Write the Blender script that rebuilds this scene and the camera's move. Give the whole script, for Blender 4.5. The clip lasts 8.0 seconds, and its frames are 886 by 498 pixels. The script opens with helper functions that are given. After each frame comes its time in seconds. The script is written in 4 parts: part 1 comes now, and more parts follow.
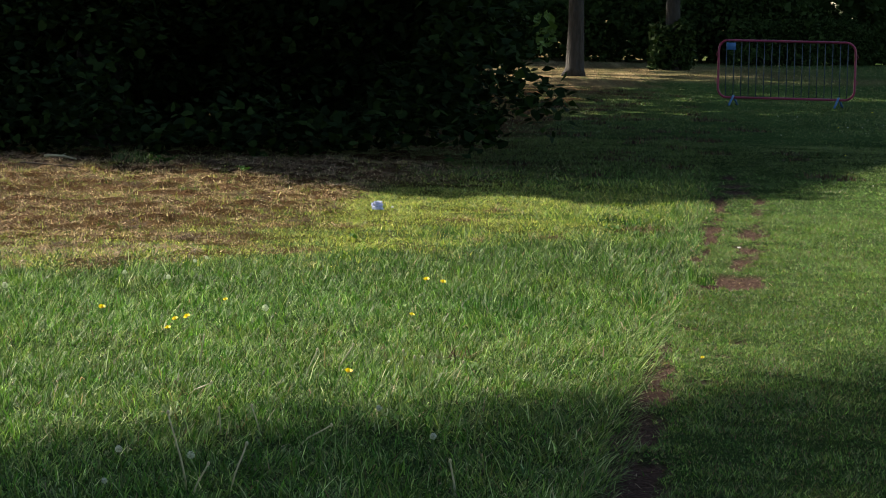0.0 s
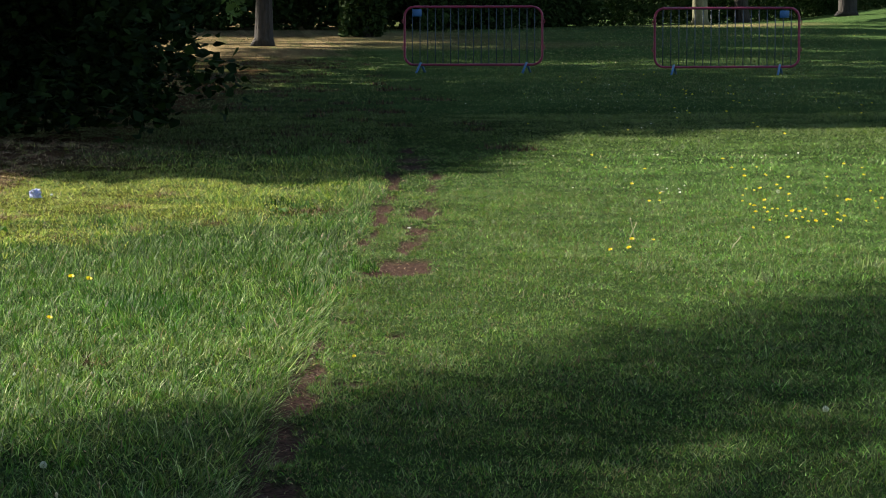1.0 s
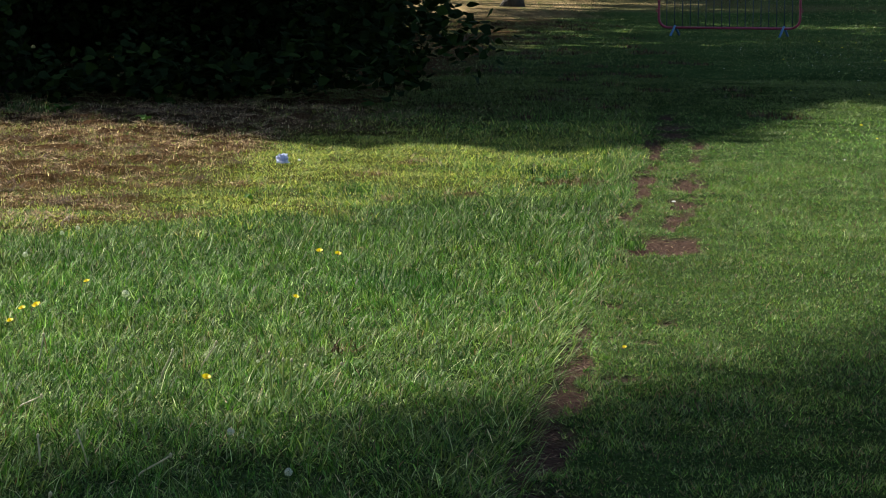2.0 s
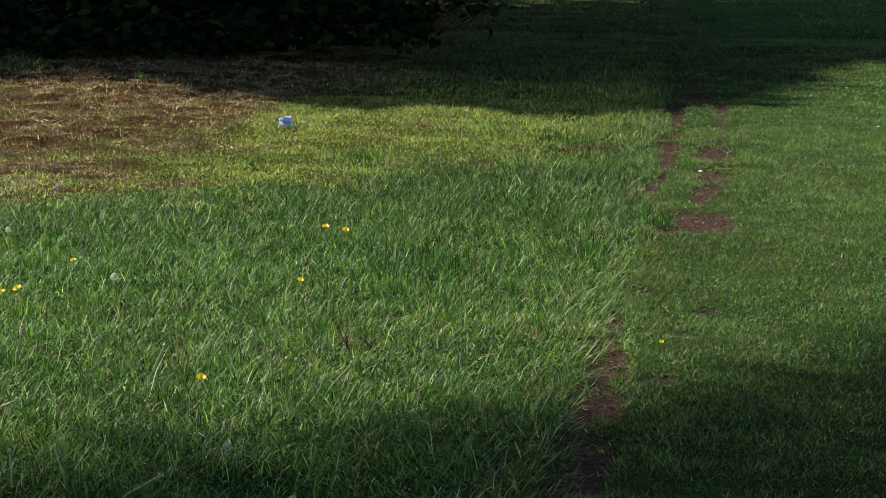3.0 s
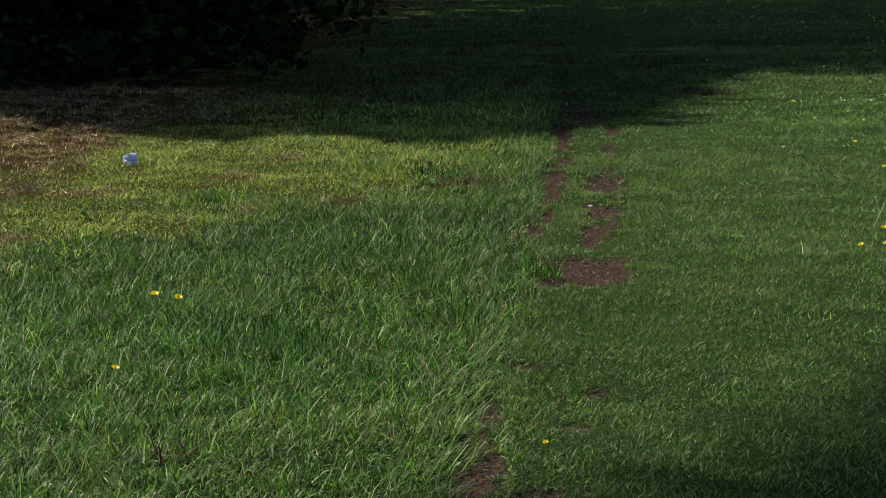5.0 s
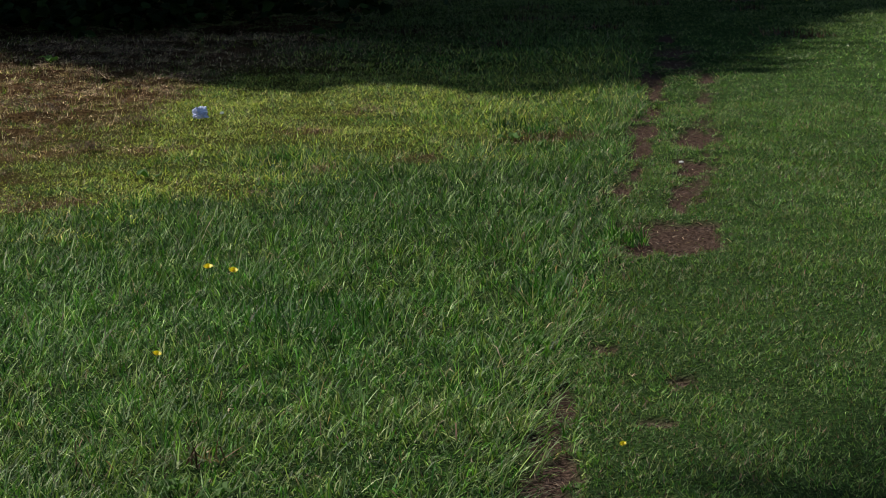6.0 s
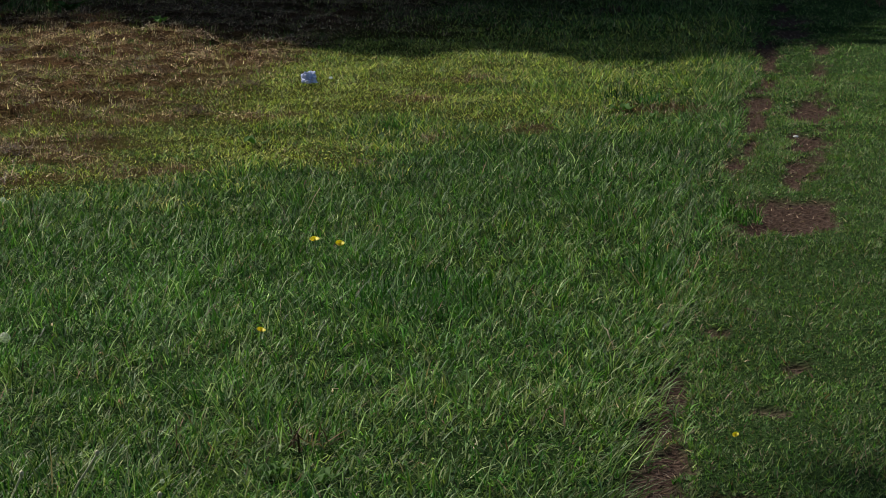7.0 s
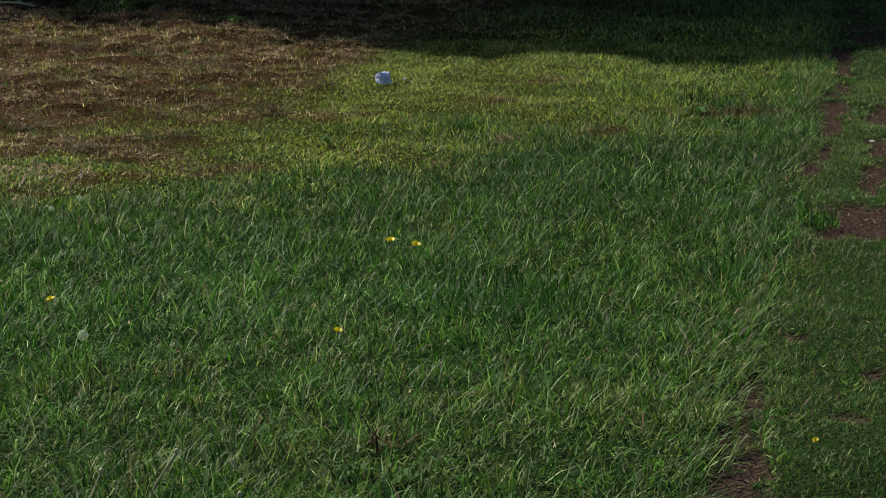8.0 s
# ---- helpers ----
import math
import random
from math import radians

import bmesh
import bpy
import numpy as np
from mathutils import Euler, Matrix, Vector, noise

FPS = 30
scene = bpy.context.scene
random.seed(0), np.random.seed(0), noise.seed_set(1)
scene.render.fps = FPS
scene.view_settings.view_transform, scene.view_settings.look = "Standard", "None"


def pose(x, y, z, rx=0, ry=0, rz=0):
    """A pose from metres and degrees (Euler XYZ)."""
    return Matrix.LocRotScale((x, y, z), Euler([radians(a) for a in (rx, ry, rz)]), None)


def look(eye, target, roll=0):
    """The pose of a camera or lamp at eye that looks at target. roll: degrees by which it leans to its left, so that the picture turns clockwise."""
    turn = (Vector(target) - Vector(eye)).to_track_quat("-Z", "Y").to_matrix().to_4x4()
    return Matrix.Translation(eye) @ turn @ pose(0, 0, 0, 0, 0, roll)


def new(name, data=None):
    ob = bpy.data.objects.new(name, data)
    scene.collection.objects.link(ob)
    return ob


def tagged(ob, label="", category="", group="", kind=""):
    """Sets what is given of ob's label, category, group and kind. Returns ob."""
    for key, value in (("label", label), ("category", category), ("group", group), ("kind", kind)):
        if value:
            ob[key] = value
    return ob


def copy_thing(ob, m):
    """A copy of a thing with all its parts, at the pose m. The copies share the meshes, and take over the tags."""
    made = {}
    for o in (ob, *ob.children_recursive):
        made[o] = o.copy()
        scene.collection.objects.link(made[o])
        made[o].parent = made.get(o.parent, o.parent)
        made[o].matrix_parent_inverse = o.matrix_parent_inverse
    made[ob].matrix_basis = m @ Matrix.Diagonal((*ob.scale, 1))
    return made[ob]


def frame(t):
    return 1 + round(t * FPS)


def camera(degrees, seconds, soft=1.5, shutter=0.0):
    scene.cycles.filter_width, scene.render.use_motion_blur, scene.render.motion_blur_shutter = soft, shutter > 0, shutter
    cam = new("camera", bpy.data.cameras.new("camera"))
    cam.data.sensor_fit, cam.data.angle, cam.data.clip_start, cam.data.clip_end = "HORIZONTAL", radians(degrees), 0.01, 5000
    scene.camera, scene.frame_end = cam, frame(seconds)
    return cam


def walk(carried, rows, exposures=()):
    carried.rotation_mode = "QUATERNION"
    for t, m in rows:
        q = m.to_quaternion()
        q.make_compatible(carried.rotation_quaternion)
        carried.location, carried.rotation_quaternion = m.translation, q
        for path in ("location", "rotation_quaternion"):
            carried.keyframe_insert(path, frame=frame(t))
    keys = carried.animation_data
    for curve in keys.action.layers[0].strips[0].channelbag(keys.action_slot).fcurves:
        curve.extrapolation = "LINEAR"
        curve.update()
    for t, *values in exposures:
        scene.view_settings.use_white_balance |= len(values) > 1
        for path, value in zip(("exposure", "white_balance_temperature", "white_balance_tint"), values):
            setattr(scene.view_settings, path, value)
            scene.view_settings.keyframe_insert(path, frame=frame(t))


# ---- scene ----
cam = camera(16.0, 8.0, soft=1.0)
# seconds, eye, target, roll
PATH = [
    (0, (0.002, -0.000, 1.544), (-0.0486, 9.9708, 0.7818), 1.32),
    (0.5, (0.190, 0.411, 1.578), (0.2375, 10.3713, 0.6847), 1.45),
    (0.6, (0.225, 0.507, 1.564), (0.4356, 10.4687, 0.7180), 1.26),
    (1, (0.309, 0.848, 1.599), (1.1864, 10.7724, 0.7412), -0.05),
    (1.5, (0.336, 1.346, 1.590), (0.9053, 11.3010, 0.8383), -0.35),
    (1.7, (0.307, 1.560, 1.586), (0.6400, 11.5200, 0.7605), -0.02),
    (2.8, (0.215, 2.750, 1.588), (0.1861, 12.6766, 0.3766), 0.75),
    (3, (0.206, 2.972, 1.589), (0.3118, 12.9065, 0.4522), 0.83),
    (3.2, (0.166, 3.186, 1.568), (0.6083, 13.1226, 0.5305), 1.60),
    (3.5, (0.184, 3.496, 1.610), (0.9198, 13.4129, 0.5545), 0.54),
    (4, (0.286, 3.966, 1.574), (0.8573, 13.9010, 0.5883), 0.09),
    (4.2, (0.327, 4.161, 1.590), (0.8072, 14.0955, 0.5582), -0.08),
    (5.3, (0.461, 5.233, 1.584), (0.8408, 15.1602, 0.4450), -0.91),
    (5.5, (0.508, 5.419, 1.599), (0.7696, 15.3463, 0.4228), -1.05),
    (6, (0.542, 5.840, 1.597), (0.6521, 15.7529, 0.2885), -1.04),
    (6.5, (0.537, 6.030, 1.640), (0.6411, 15.9285, 0.2203), -0.86),
    (7, (0.532, 6.031, 1.630), (0.3040, 15.9247, 0.1966), -0.34),
    (7.5, (0.503, 6.027, 1.636), (0.1650, 15.9196, 0.2127), -0.19),
    (8, (0.499, 6.046, 1.628), (0.0586, 15.9331, 0.1993), 0.02),
]
walk(cam, [(t, look(eye, target, roll)) for t, eye, target, roll in PATH],
     exposures=[(0.0, 1.82, 6900, 10), (1.0, 1.83, 6750, 9), (3.5, 1.34, 6450, 7), (5.5, 1.02, 6400, 6), (8.0, 0.7, 6300, 6)])

# ---- light ----
SUN_TO = Vector((-0.72, 0.69, 0.0)).normalized()
SUN_EL = radians(40)
world = bpy.data.worlds.new("world")
scene.world = world
world.use_nodes = True
wn = world.node_tree.nodes
sky = wn.new("ShaderNodeTexSky")
sky.sky_type, sky.sun_disc = "NISHITA", False
sky.sun_elevation, sky.sun_rotation = SUN_EL, math.atan2(SUN_TO.x, SUN_TO.y)
world.node_tree.links.new(sky.outputs[0], wn["Background"].inputs[0])
wn["Background"].inputs[1].default_value = 0.063
sun = new("sun", bpy.data.lights.new("sun", "SUN"))
sun.data.energy, sun.data.angle, sun.data.color = 5.0, radians(0.9), (1.0, 0.92, 0.80)
sun_way = Vector((SUN_TO.x * math.cos(SUN_EL), SUN_TO.y * math.cos(SUN_EL), math.sin(SUN_EL)))
sun.matrix_world = look(sun_way * 60, (0, 0, 0))

rng = np.random.default_rng(7)


# ---- materials ----
def material(name, rough=0.8, metal=0.0, spec=0.3):
    m = bpy.data.materials.new(name)
    m.use_nodes = True
    b = m.node_tree.nodes["Principled BSDF"]
    b.inputs["Roughness"].default_value, b.inputs["Metallic"].default_value = rough, metal
    b.inputs["Specular IOR Level"].default_value = spec
    return m, m.node_tree.nodes, m.node_tree.links, b


def noise_node(nodes, links, scale, detail=4.0, source="Object", stretch=None):
    co = nodes.new("ShaderNodeTexCoord")
    n = nodes.new("ShaderNodeTexNoise")
    n.inputs["Scale"].default_value, n.inputs["Detail"].default_value = scale, detail
    if stretch:
        mp = nodes.new("ShaderNodeMapping")
        mp.inputs["Scale"].default_value = stretch
        links.new(co.outputs[source], mp.inputs[0])
        links.new(mp.outputs[0], n.inputs["Vector"])
    else:
        links.new(co.outputs[source], n.inputs["Vector"])
    return n


def ramp_node(nodes, links, fac, stops):
    r = nodes.new("ShaderNodeValToRGB")
    e = r.color_ramp.elements
    while len(e) < len(stops):
        e.new(0.5)
    for s, (p, c) in zip(e, stops):
        s.position, s.color = p, (*c, 1)
    links.new(fac, r.inputs[0])
    return r


def mix_node(nodes, links, fac, a, b, mode="MIX"):
    m = nodes.new("ShaderNodeMix")
    m.data_type, m.blend_type = "RGBA", mode
    for socket, v in ((m.inputs[0], fac), (m.inputs[6], a), (m.inputs[7], b)):
        if isinstance(v, (int, float)):
            socket.default_value = v
        elif isinstance(v, tuple):
            socket.default_value = (*v, 1)
        else:
            links.new(v, socket)
    return m.outputs[2]


def bump_on(nodes, links, b, height, strength, dist):
    n = nodes.new("ShaderNodeBump")
    n.inputs["Strength"].default_value, n.inputs["Distance"].default_value = strength, dist
    links.new(height, n.inputs["Height"])
    links.new(n.outputs[0], b.inputs["Normal"])


def rough_material(name, dark, light, scale, rough=0.85, bump=0.4, dist=0.01, stretch=None, metal=0.0, spec=0.3):
    """Two-scale mottled surface with relief."""
    m, ns, ls, b = material(name, rough, metal, spec)
    big = noise_node(ns, ls, scale * 0.18, 3, stretch=stretch)
    fine = noise_node(ns, ls, scale, 6, stretch=stretch)
    mid = tuple((p + q) / 2 for p, q in zip(dark, light))
    c1 = ramp_node(ns, ls, fine.outputs[0], [(0.3, dark), (0.7, light)])
    c2 = ramp_node(ns, ls, big.outputs[0], [(0.35, dark), (0.65, mid)])
    ls.new(mix_node(ns, ls, 0.4, c1.outputs[0], c2.outputs[0]), b.inputs["Base Color"])
    bump_on(ns, ls, b, fine.outputs[0], bump, dist)
    return m


def leaf_material(name, colours, glow=0.35, rough=0.55, attribute=None, spec=0.3):
    """Thin leaf: a glossy face over diffuse and transmitted light, hue varied leaf by leaf."""
    m, ns, ls, b = material(name, rough, 0.0, spec)
    if attribute:
        a = ns.new("ShaderNodeAttribute")
        a.attribute_name = attribute
        colour = a.outputs["Color"]
    else:
        g = ns.new("ShaderNodeNewGeometry")
        steps = [(i / max(1, len(colours) - 1), c) for i, c in enumerate(colours)]
        colour = ramp_node(ns, ls, g.outputs["Random Per Island"], steps).outputs[0]
    ls.new(colour, b.inputs["Base Color"])
    t = ns.new("ShaderNodeBsdfTranslucent")
    ls.new(mix_node(ns, ls, 1.0, colour, (0.85, 1.1, 0.55), "MULTIPLY"), t.inputs[0])
    mx = ns.new("ShaderNodeMixShader")
    mx.inputs[0].default_value = glow
    ls.new(b.outputs[0], mx.inputs[1])
    ls.new(t.outputs[0], mx.inputs[2])
    ls.new(mx.outputs[0], ns["Material Output"].inputs[0])
    return m


def ground_material():
    m, ns, ls, b = material("turf_and_soil", 1.0, 0, 0.0)
    a = ns.new("ShaderNodeAttribute")
    a.attribute_name = "cover"
    fine = noise_node(ns, ls, 55, 8)
    grit = noise_node(ns, ls, 260, 3)
    shade = ramp_node(ns, ls, fine.outputs[0], [(0.3, (0.3, 0.3, 0.3)), (0.7, (1.5, 1.5, 1.5))])
    c = mix_node(ns, ls, 1.0, a.outputs["Color"], shade.outputs[0], "MULTIPLY")
    specks = ramp_node(ns, ls, grit.outputs[0], [(0.62, (0, 0, 0)), (0.7, (1, 1, 1))])
    c = mix_node(ns, ls, specks.outputs[0], c, mix_node(ns, ls, 1.0, c, (1.6, 1.5, 1.4), "MULTIPLY"))
    ls.new(c, b.inputs["Base Color"])
    bump_on(ns, ls, b, fine.outputs[0], 1.0, 0.05)
    return m


M_GROUND = ground_material()
M_GRASS = leaf_material("grass_blade", (), 0.26, 0.55, "tint", 0.08)
M_BARK = rough_material("bark", (0.014, 0.012, 0.010), (0.06, 0.052, 0.042), 16, 0.9, 1.0, 0.06, (1, 1, 0.25))
# darker bark: the shade under the crown is put into its colour
M_SHADED_BARK = rough_material("shaded_bark", (0.014, 0.012, 0.009), (0.04, 0.033, 0.026), 16, 0.95, 0.9, 0.03, (1, 1, 0.25))
# mossy bark, made paler so the trunk looks sunlit
M_SUNLIT_MOSSBARK = rough_material("sunlit_mossy_bark", (0.09, 0.095, 0.05), (0.22, 0.21, 0.12), 14, 0.9, 0.8, 0.04, (1, 1, 0.3))
# leaf colours far below natural: the tree's deep shade is in them
M_SHADED_LIME = leaf_material("shaded_broad_leaf", [(0.010, 0.019, 0.007), (0.014, 0.027, 0.009), (0.028, 0.050, 0.012)], 0.2, 0.8, None, 0.05)
M_CANOPY = leaf_material("canopy_leaf", [(0.03, 0.06, 0.018), (0.05, 0.09, 0.024)], 0.15)
# hedge leaves darkened in colour to stand for tree shade
M_SHADED_SHRUB = leaf_material("shaded_shrub_leaf", [(0.014, 0.026, 0.008), (0.024, 0.042, 0.011), (0.032, 0.055, 0.015)], 0.06, 0.8, None, 0.04)
# lighter leaf colours that put sun on the garden bushes
M_SUNLIT_LEAF = leaf_material("sunlit_garden_leaf", [(0.08, 0.14, 0.03), (0.13, 0.2, 0.045)], 0.35)
M_RED = rough_material("red_paint", (0.15, 0.011, 0.035), (0.30, 0.022, 0.07), 40, 0.45, 0.15, 0.001, None, 0.0, 0.5)
M_BLUE = rough_material("blue_paint", (0.02, 0.09, 0.22), (0.035, 0.15, 0.34), 40, 0.5, 0.15, 0.001, None, 0.0, 0.5)
M_TEAL = rough_material("weathered_blue_bar", (0.014, 0.03, 0.045), (0.035, 0.065, 0.09), 40, 0.5, 0.15, 0.001, None, 0.0, 0.5)


# ---- mesh tools ----
def mesh_object(name, verts, faces, mat, parent=None, label="", smooth=False):
    me = bpy.data.meshes.new(name)
    me.from_pydata(verts, [], faces)
    me.materials.append(mat)
    if smooth:
        me.polygons.foreach_set("use_smooth", [True] * len(me.polygons))
    ob = new(name, me)
    if parent:
        ob.parent = parent
    if label:
        tagged(ob, label)
    return ob


def fast_mesh(name, co, tris, mat, colours=None, attribute="tint"):
    """A big mesh from arrays: co (n,3), tris (m,3), a colour for each vertex."""
    me = bpy.data.meshes.new(name)
    n, m = len(co), len(tris)
    me.vertices.add(n)
    me.vertices.foreach_set("co", np.ascontiguousarray(co, np.float32).ravel())
    me.loops.add(3 * m)
    me.loops.foreach_set("vertex_index", np.ascontiguousarray(tris, np.int32).ravel())
    me.polygons.add(m)
    me.polygons.foreach_set("loop_start", np.arange(0, 3 * m, 3, dtype=np.int32))
    me.update(calc_edges=True)
    if colours is not None:
        a = me.color_attributes.new(attribute, "FLOAT_COLOR", "POINT")
        c = np.ones((n, 4), np.float32)
        c[:, :3] = colours
        a.data.foreach_set("color", c.ravel())
    me.materials.append(mat)
    me.validate()
    return me


def part(name, bm, mat, parent, label="", smooth=True):
    me = bpy.data.meshes.new(name)
    bm.to_mesh(me)
    bm.free()
    me.materials.append(mat)
    if smooth:
        me.polygons.foreach_set("use_smooth", [True] * len(me.polygons))
    ob = new(name, me)
    ob.parent = parent
    if label:
        tagged(ob, label)
    return ob


def tube(bm, points, radii, sides=8, closed=False, rough=0.0, seed=0):
    """A round tapering tube along points."""
    r = random.Random(seed)
    pts = [Vector(p) for p in points]
    n = len(pts)
    rings, ref = [], Vector((0.13, 0.21, 0.97))
    for i, p in enumerate(pts):
        a, b = pts[(i - 1) % n if closed else max(0, i - 1)], pts[(i + 1) % n if closed else min(n - 1, i + 1)]
        d = (b - a).normalized()
        if abs(d.dot(ref)) > 0.95:
            ref = Vector((1, 0.1, 0))
        u = d.cross(ref).normalized()
        v = d.cross(u)
        rad = radii[i] if isinstance(radii, (list, tuple)) else radii
        rings.append([bm.verts.new(p + (u * math.cos(q) + v * math.sin(q)) * rad * (1 + rough * r.uniform(-1, 1)))
                      for q in (2 * math.pi * k / sides for k in range(sides))])
    for i in range(n if closed else n - 1):
        a, b = rings[i], rings[(i + 1) % n]
        for k in range(sides):
            bm.faces.new((a[k], a[(k + 1) % sides], b[(k + 1) % sides], b[k]))
    if not closed:
        bm.faces.new(rings[0][::-1])
        bm.faces.new(rings[-1])
    return bm


def smoothstep(a, b, v):
    t = np.clip((v - a) / (b - a), 0, 1)
    return t * t * (3 - 2 * t)


# value noise on arrays
LATTICE = rng.random((256, 256))


def wave(x, y, scale):
    u, v = np.asarray(x, float) * scale + 900.3, np.asarray(y, float) * scale + 700.7
    i, j = np.floor(u).astype(int), np.floor(v).astype(int)
    fu, fv = u - i, v - j
    fu, fv = fu * fu * (3 - 2 * fu), fv * fv * (3 - 2 * fv)
    q = lambda a, b: LATTICE[a % 256, b % 256]
    return (q(i, j) * (1 - fu) + q(i + 1, j) * fu) * (1 - fv) + (q(i, j + 1) * (1 - fu) + q(i + 1, j + 1) * fu) * fv


# ---- the lie of the land ----
EDGE_Y = [0, 10, 11.2, 12.5, 13.4, 14.6, 16, 18, 19.8, 20.7, 22, 23.5, 25, 28, 33, 38, 45, 54, 75]
EDGE_X = [-0.4, 0.53, 0.66, 0.74, 0.86, 0.97, 1.12, 1.32, 1.47, 1.60, 1.70, 1.88, 2.0, 2.2, 2.55, 2.78, 3.3, 3.9, 5.0]


def path_edge(y):
    return np.interp(y, EDGE_Y, EDGE_X)


# bare earth: centre x, y, half width, half length
SOIL = [(0.57, 10.2, 0.10, 0.8), (0.66, 11.35, 0.09, 0.7), (0.76, 12.45, 0.075, 0.6), (0.85, 13.35, 0.07, 0.5), (0.89, 14.0, 0.06, 0.5), (0.96, 14.5, 0.04, 0.35),
        (1.51, 19.95, 0.045, 0.35), (1.63, 20.65, 0.055, 0.35), (1.72, 21.7, 0.06, 0.5), (1.82, 22.6, 0.075, 0.75), (1.92, 23.5, 0.065, 0.7), (2.04, 24.8, 0.055, 0.8),
        (1.70, 19.2, 0.035, 0.25), (1.76, 19.65, 0.055, 0.5), (1.90, 20.75, 0.08, 0.55), (2.05, 22.0, 0.12, 0.55), (2.28, 24.2, 0.05, 0.35), (2.49, 26.0, 0.06, 0.5), (2.12, 25.9, 0.09, 0.6),
        (2.36, 27.2, 0.12, 0.7), (2.50, 28.7, 0.13, 0.6), (2.6, 30.4, 0.08, 0.5),
        (1.15, 15.55, 0.045, 0.11), (1.34, 15.0, 0.035, 0.08), (1.2, 14.3, 0.045, 0.07), (1.02, 13.15, 0.10, 0.09)]


def soil_cover(x, y):
    s = np.zeros(np.shape(x))
    warp = (wave(x, y * 0.4, 10) - 0.5) * 1.0 + (wave(x, y * 0.6, 30) - 0.5) * 1.1
    for cx, cy, w, l in SOIL:
        d = np.sqrt(((x - cx - 0.11 * (y - cy) * (l > 0.3)) / w) ** 2 + ((y - cy) / l) ** 2)
        s = np.maximum(s, smoothstep(1.3, 0.75, d + warp))
    # two broken threads of trodden earth run on beyond the widest patch
    for off, half, lo, hi in ((0.03, 0.055, 19.2, 28.5), (0.36, 0.085, 18.9, 27.5)):
        thread = np.abs(x - path_edge(y) - off - 0.05 * (wave(x * 0, y, 0.9) - 0.5)) / half
        gap = 0.9 * smoothstep(0.62, 0.4, wave(x * 0.5, y, 1.6) * 0.6 + wave(x, y, 5) * 0.4)
        s = np.maximum(s, 0.8 * smoothstep(1.3, 0.3, thread + 0.9 * warp + gap + 0.9 * (wave(x, y * 2.2, 13) - 0.4)) * smoothstep(lo, lo + 0.4, y) * smoothstep(hi, hi - 1.5, y))
    # the widest worn patch has square corners, a thin strip running on from it
    u, v = np.abs(x - 1.58 - 0.09 * (y - 18.1)) / 0.205, np.abs(y - 18.08) / 0.46
    s = np.maximum(s, smoothstep(1.15, 0.9, (u ** 4 + v ** 4) ** 0.25 + 0.35 * warp))
    u, v = np.abs(x - 1.42) / 0.11, np.abs(y - 18.5) / 0.09
    return np.maximum(s, smoothstep(1.2, 0.8, (u ** 4 + v ** 4) ** 0.25 + 0.4 * warp))


# brown thatch spots in the yellowed grass
THATCH = [(0.59, 21.4, 0.12, 0.25), (0.0, 22.76, 0.2, 0.2), (-0.76, 21.82, 0.2, 0.25), (-0.18, 19.83, 0.15, 0.2), (0.15, 20.91, 0.1, 0.2),
          (1.3, 22.2, 0.25, 0.2), (0.89, 18.49, 0.06, 0.12), (0.29, 23.93, 0.2, 0.25), (-1.08, 19.58, 0.3, 0.25)]


def hay_cover(x, y):
    """Brown cut stubble in front of the trees."""
    e = (wave(x, y, 1.1) - 0.5) * 1.6 + (wave(x, y, 4) - 0.5) * 0.8
    f = e + (wave(x, y, 9) - 0.5) * 1.2
    front = np.interp(x, [-4, -2.4, -1.75, -1.4, -1.0, -0.8, -0.6], [20.9, 21.4, 21.9, 22.7, 24.1, 25.8, 28])
    a = 0.95 * smoothstep(-2.2, 1.8, y - front + f) * smoothstep(0.1, -1.0, x + 0.5 * f - 0.1 * (y - 26))
    # green shows through in tufts
    a = a * (1 - 0.55 * smoothstep(0.56, 0.74, wave(x * 0.7, y, 2.6) * 0.5 + wave(x, y, 7) * 0.5))
    thin = smoothstep(-4.4, -2.0, y - front + f) * smoothstep(-0.6, -1.4, x + 0.4 * f) * smoothstep(0.36, 0.66, wave(x * 0.6, y, 1.9) * 0.5 + wave(x, y, 6) * 0.5)
    a = np.maximum(a, 0.7 * thin)
    b = smoothstep(26.5, 30, y + 1.5 * e) * smoothstep(2.6, 0.2, x + e) * smoothstep(60, 48, y) * (0.25 + 0.4 * smoothstep(0.45, 0.7, wave(x, y, 0.8)))
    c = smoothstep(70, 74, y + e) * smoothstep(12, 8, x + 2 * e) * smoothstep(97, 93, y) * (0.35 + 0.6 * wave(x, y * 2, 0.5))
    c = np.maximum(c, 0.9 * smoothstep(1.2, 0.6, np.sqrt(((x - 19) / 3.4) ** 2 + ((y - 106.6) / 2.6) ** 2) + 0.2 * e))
    for cx, cy, w, l in THATCH:
        a = np.maximum(a, 0.6 * smoothstep(1.3, 0.2, np.sqrt(((x - cx) / w) ** 2 + ((y - cy) / l) ** 2) + 0.5 * e + 0.9 * (wave(x, y, 14) - 0.5)))
    return np.clip(np.maximum(np.maximum(a, b), c), 0, 1)


def yellow_cover(x, y):
    """Sun-bleached short grass between the long grass and the stubble."""
    e = (wave(x, y, 0.9) - 0.5) * 2.4 + (wave(x, y, 4) - 0.5) * 1.2
    front = np.interp(x, [-4, -2.7, -1.2, -0.1, 1.1, 1.8], [18.0, 18.6, 19.3, 20.4, 21.4, 22.6])
    fade = 0.58 + 0.42 * smoothstep(1.2, -0.2, x + 0.2 * e)
    return fade * smoothstep(-0.7, 1.5, y - front + e) * smoothstep(31, 27, y + e) * smoothstep(0.1, -0.5, x - path_edge(y))


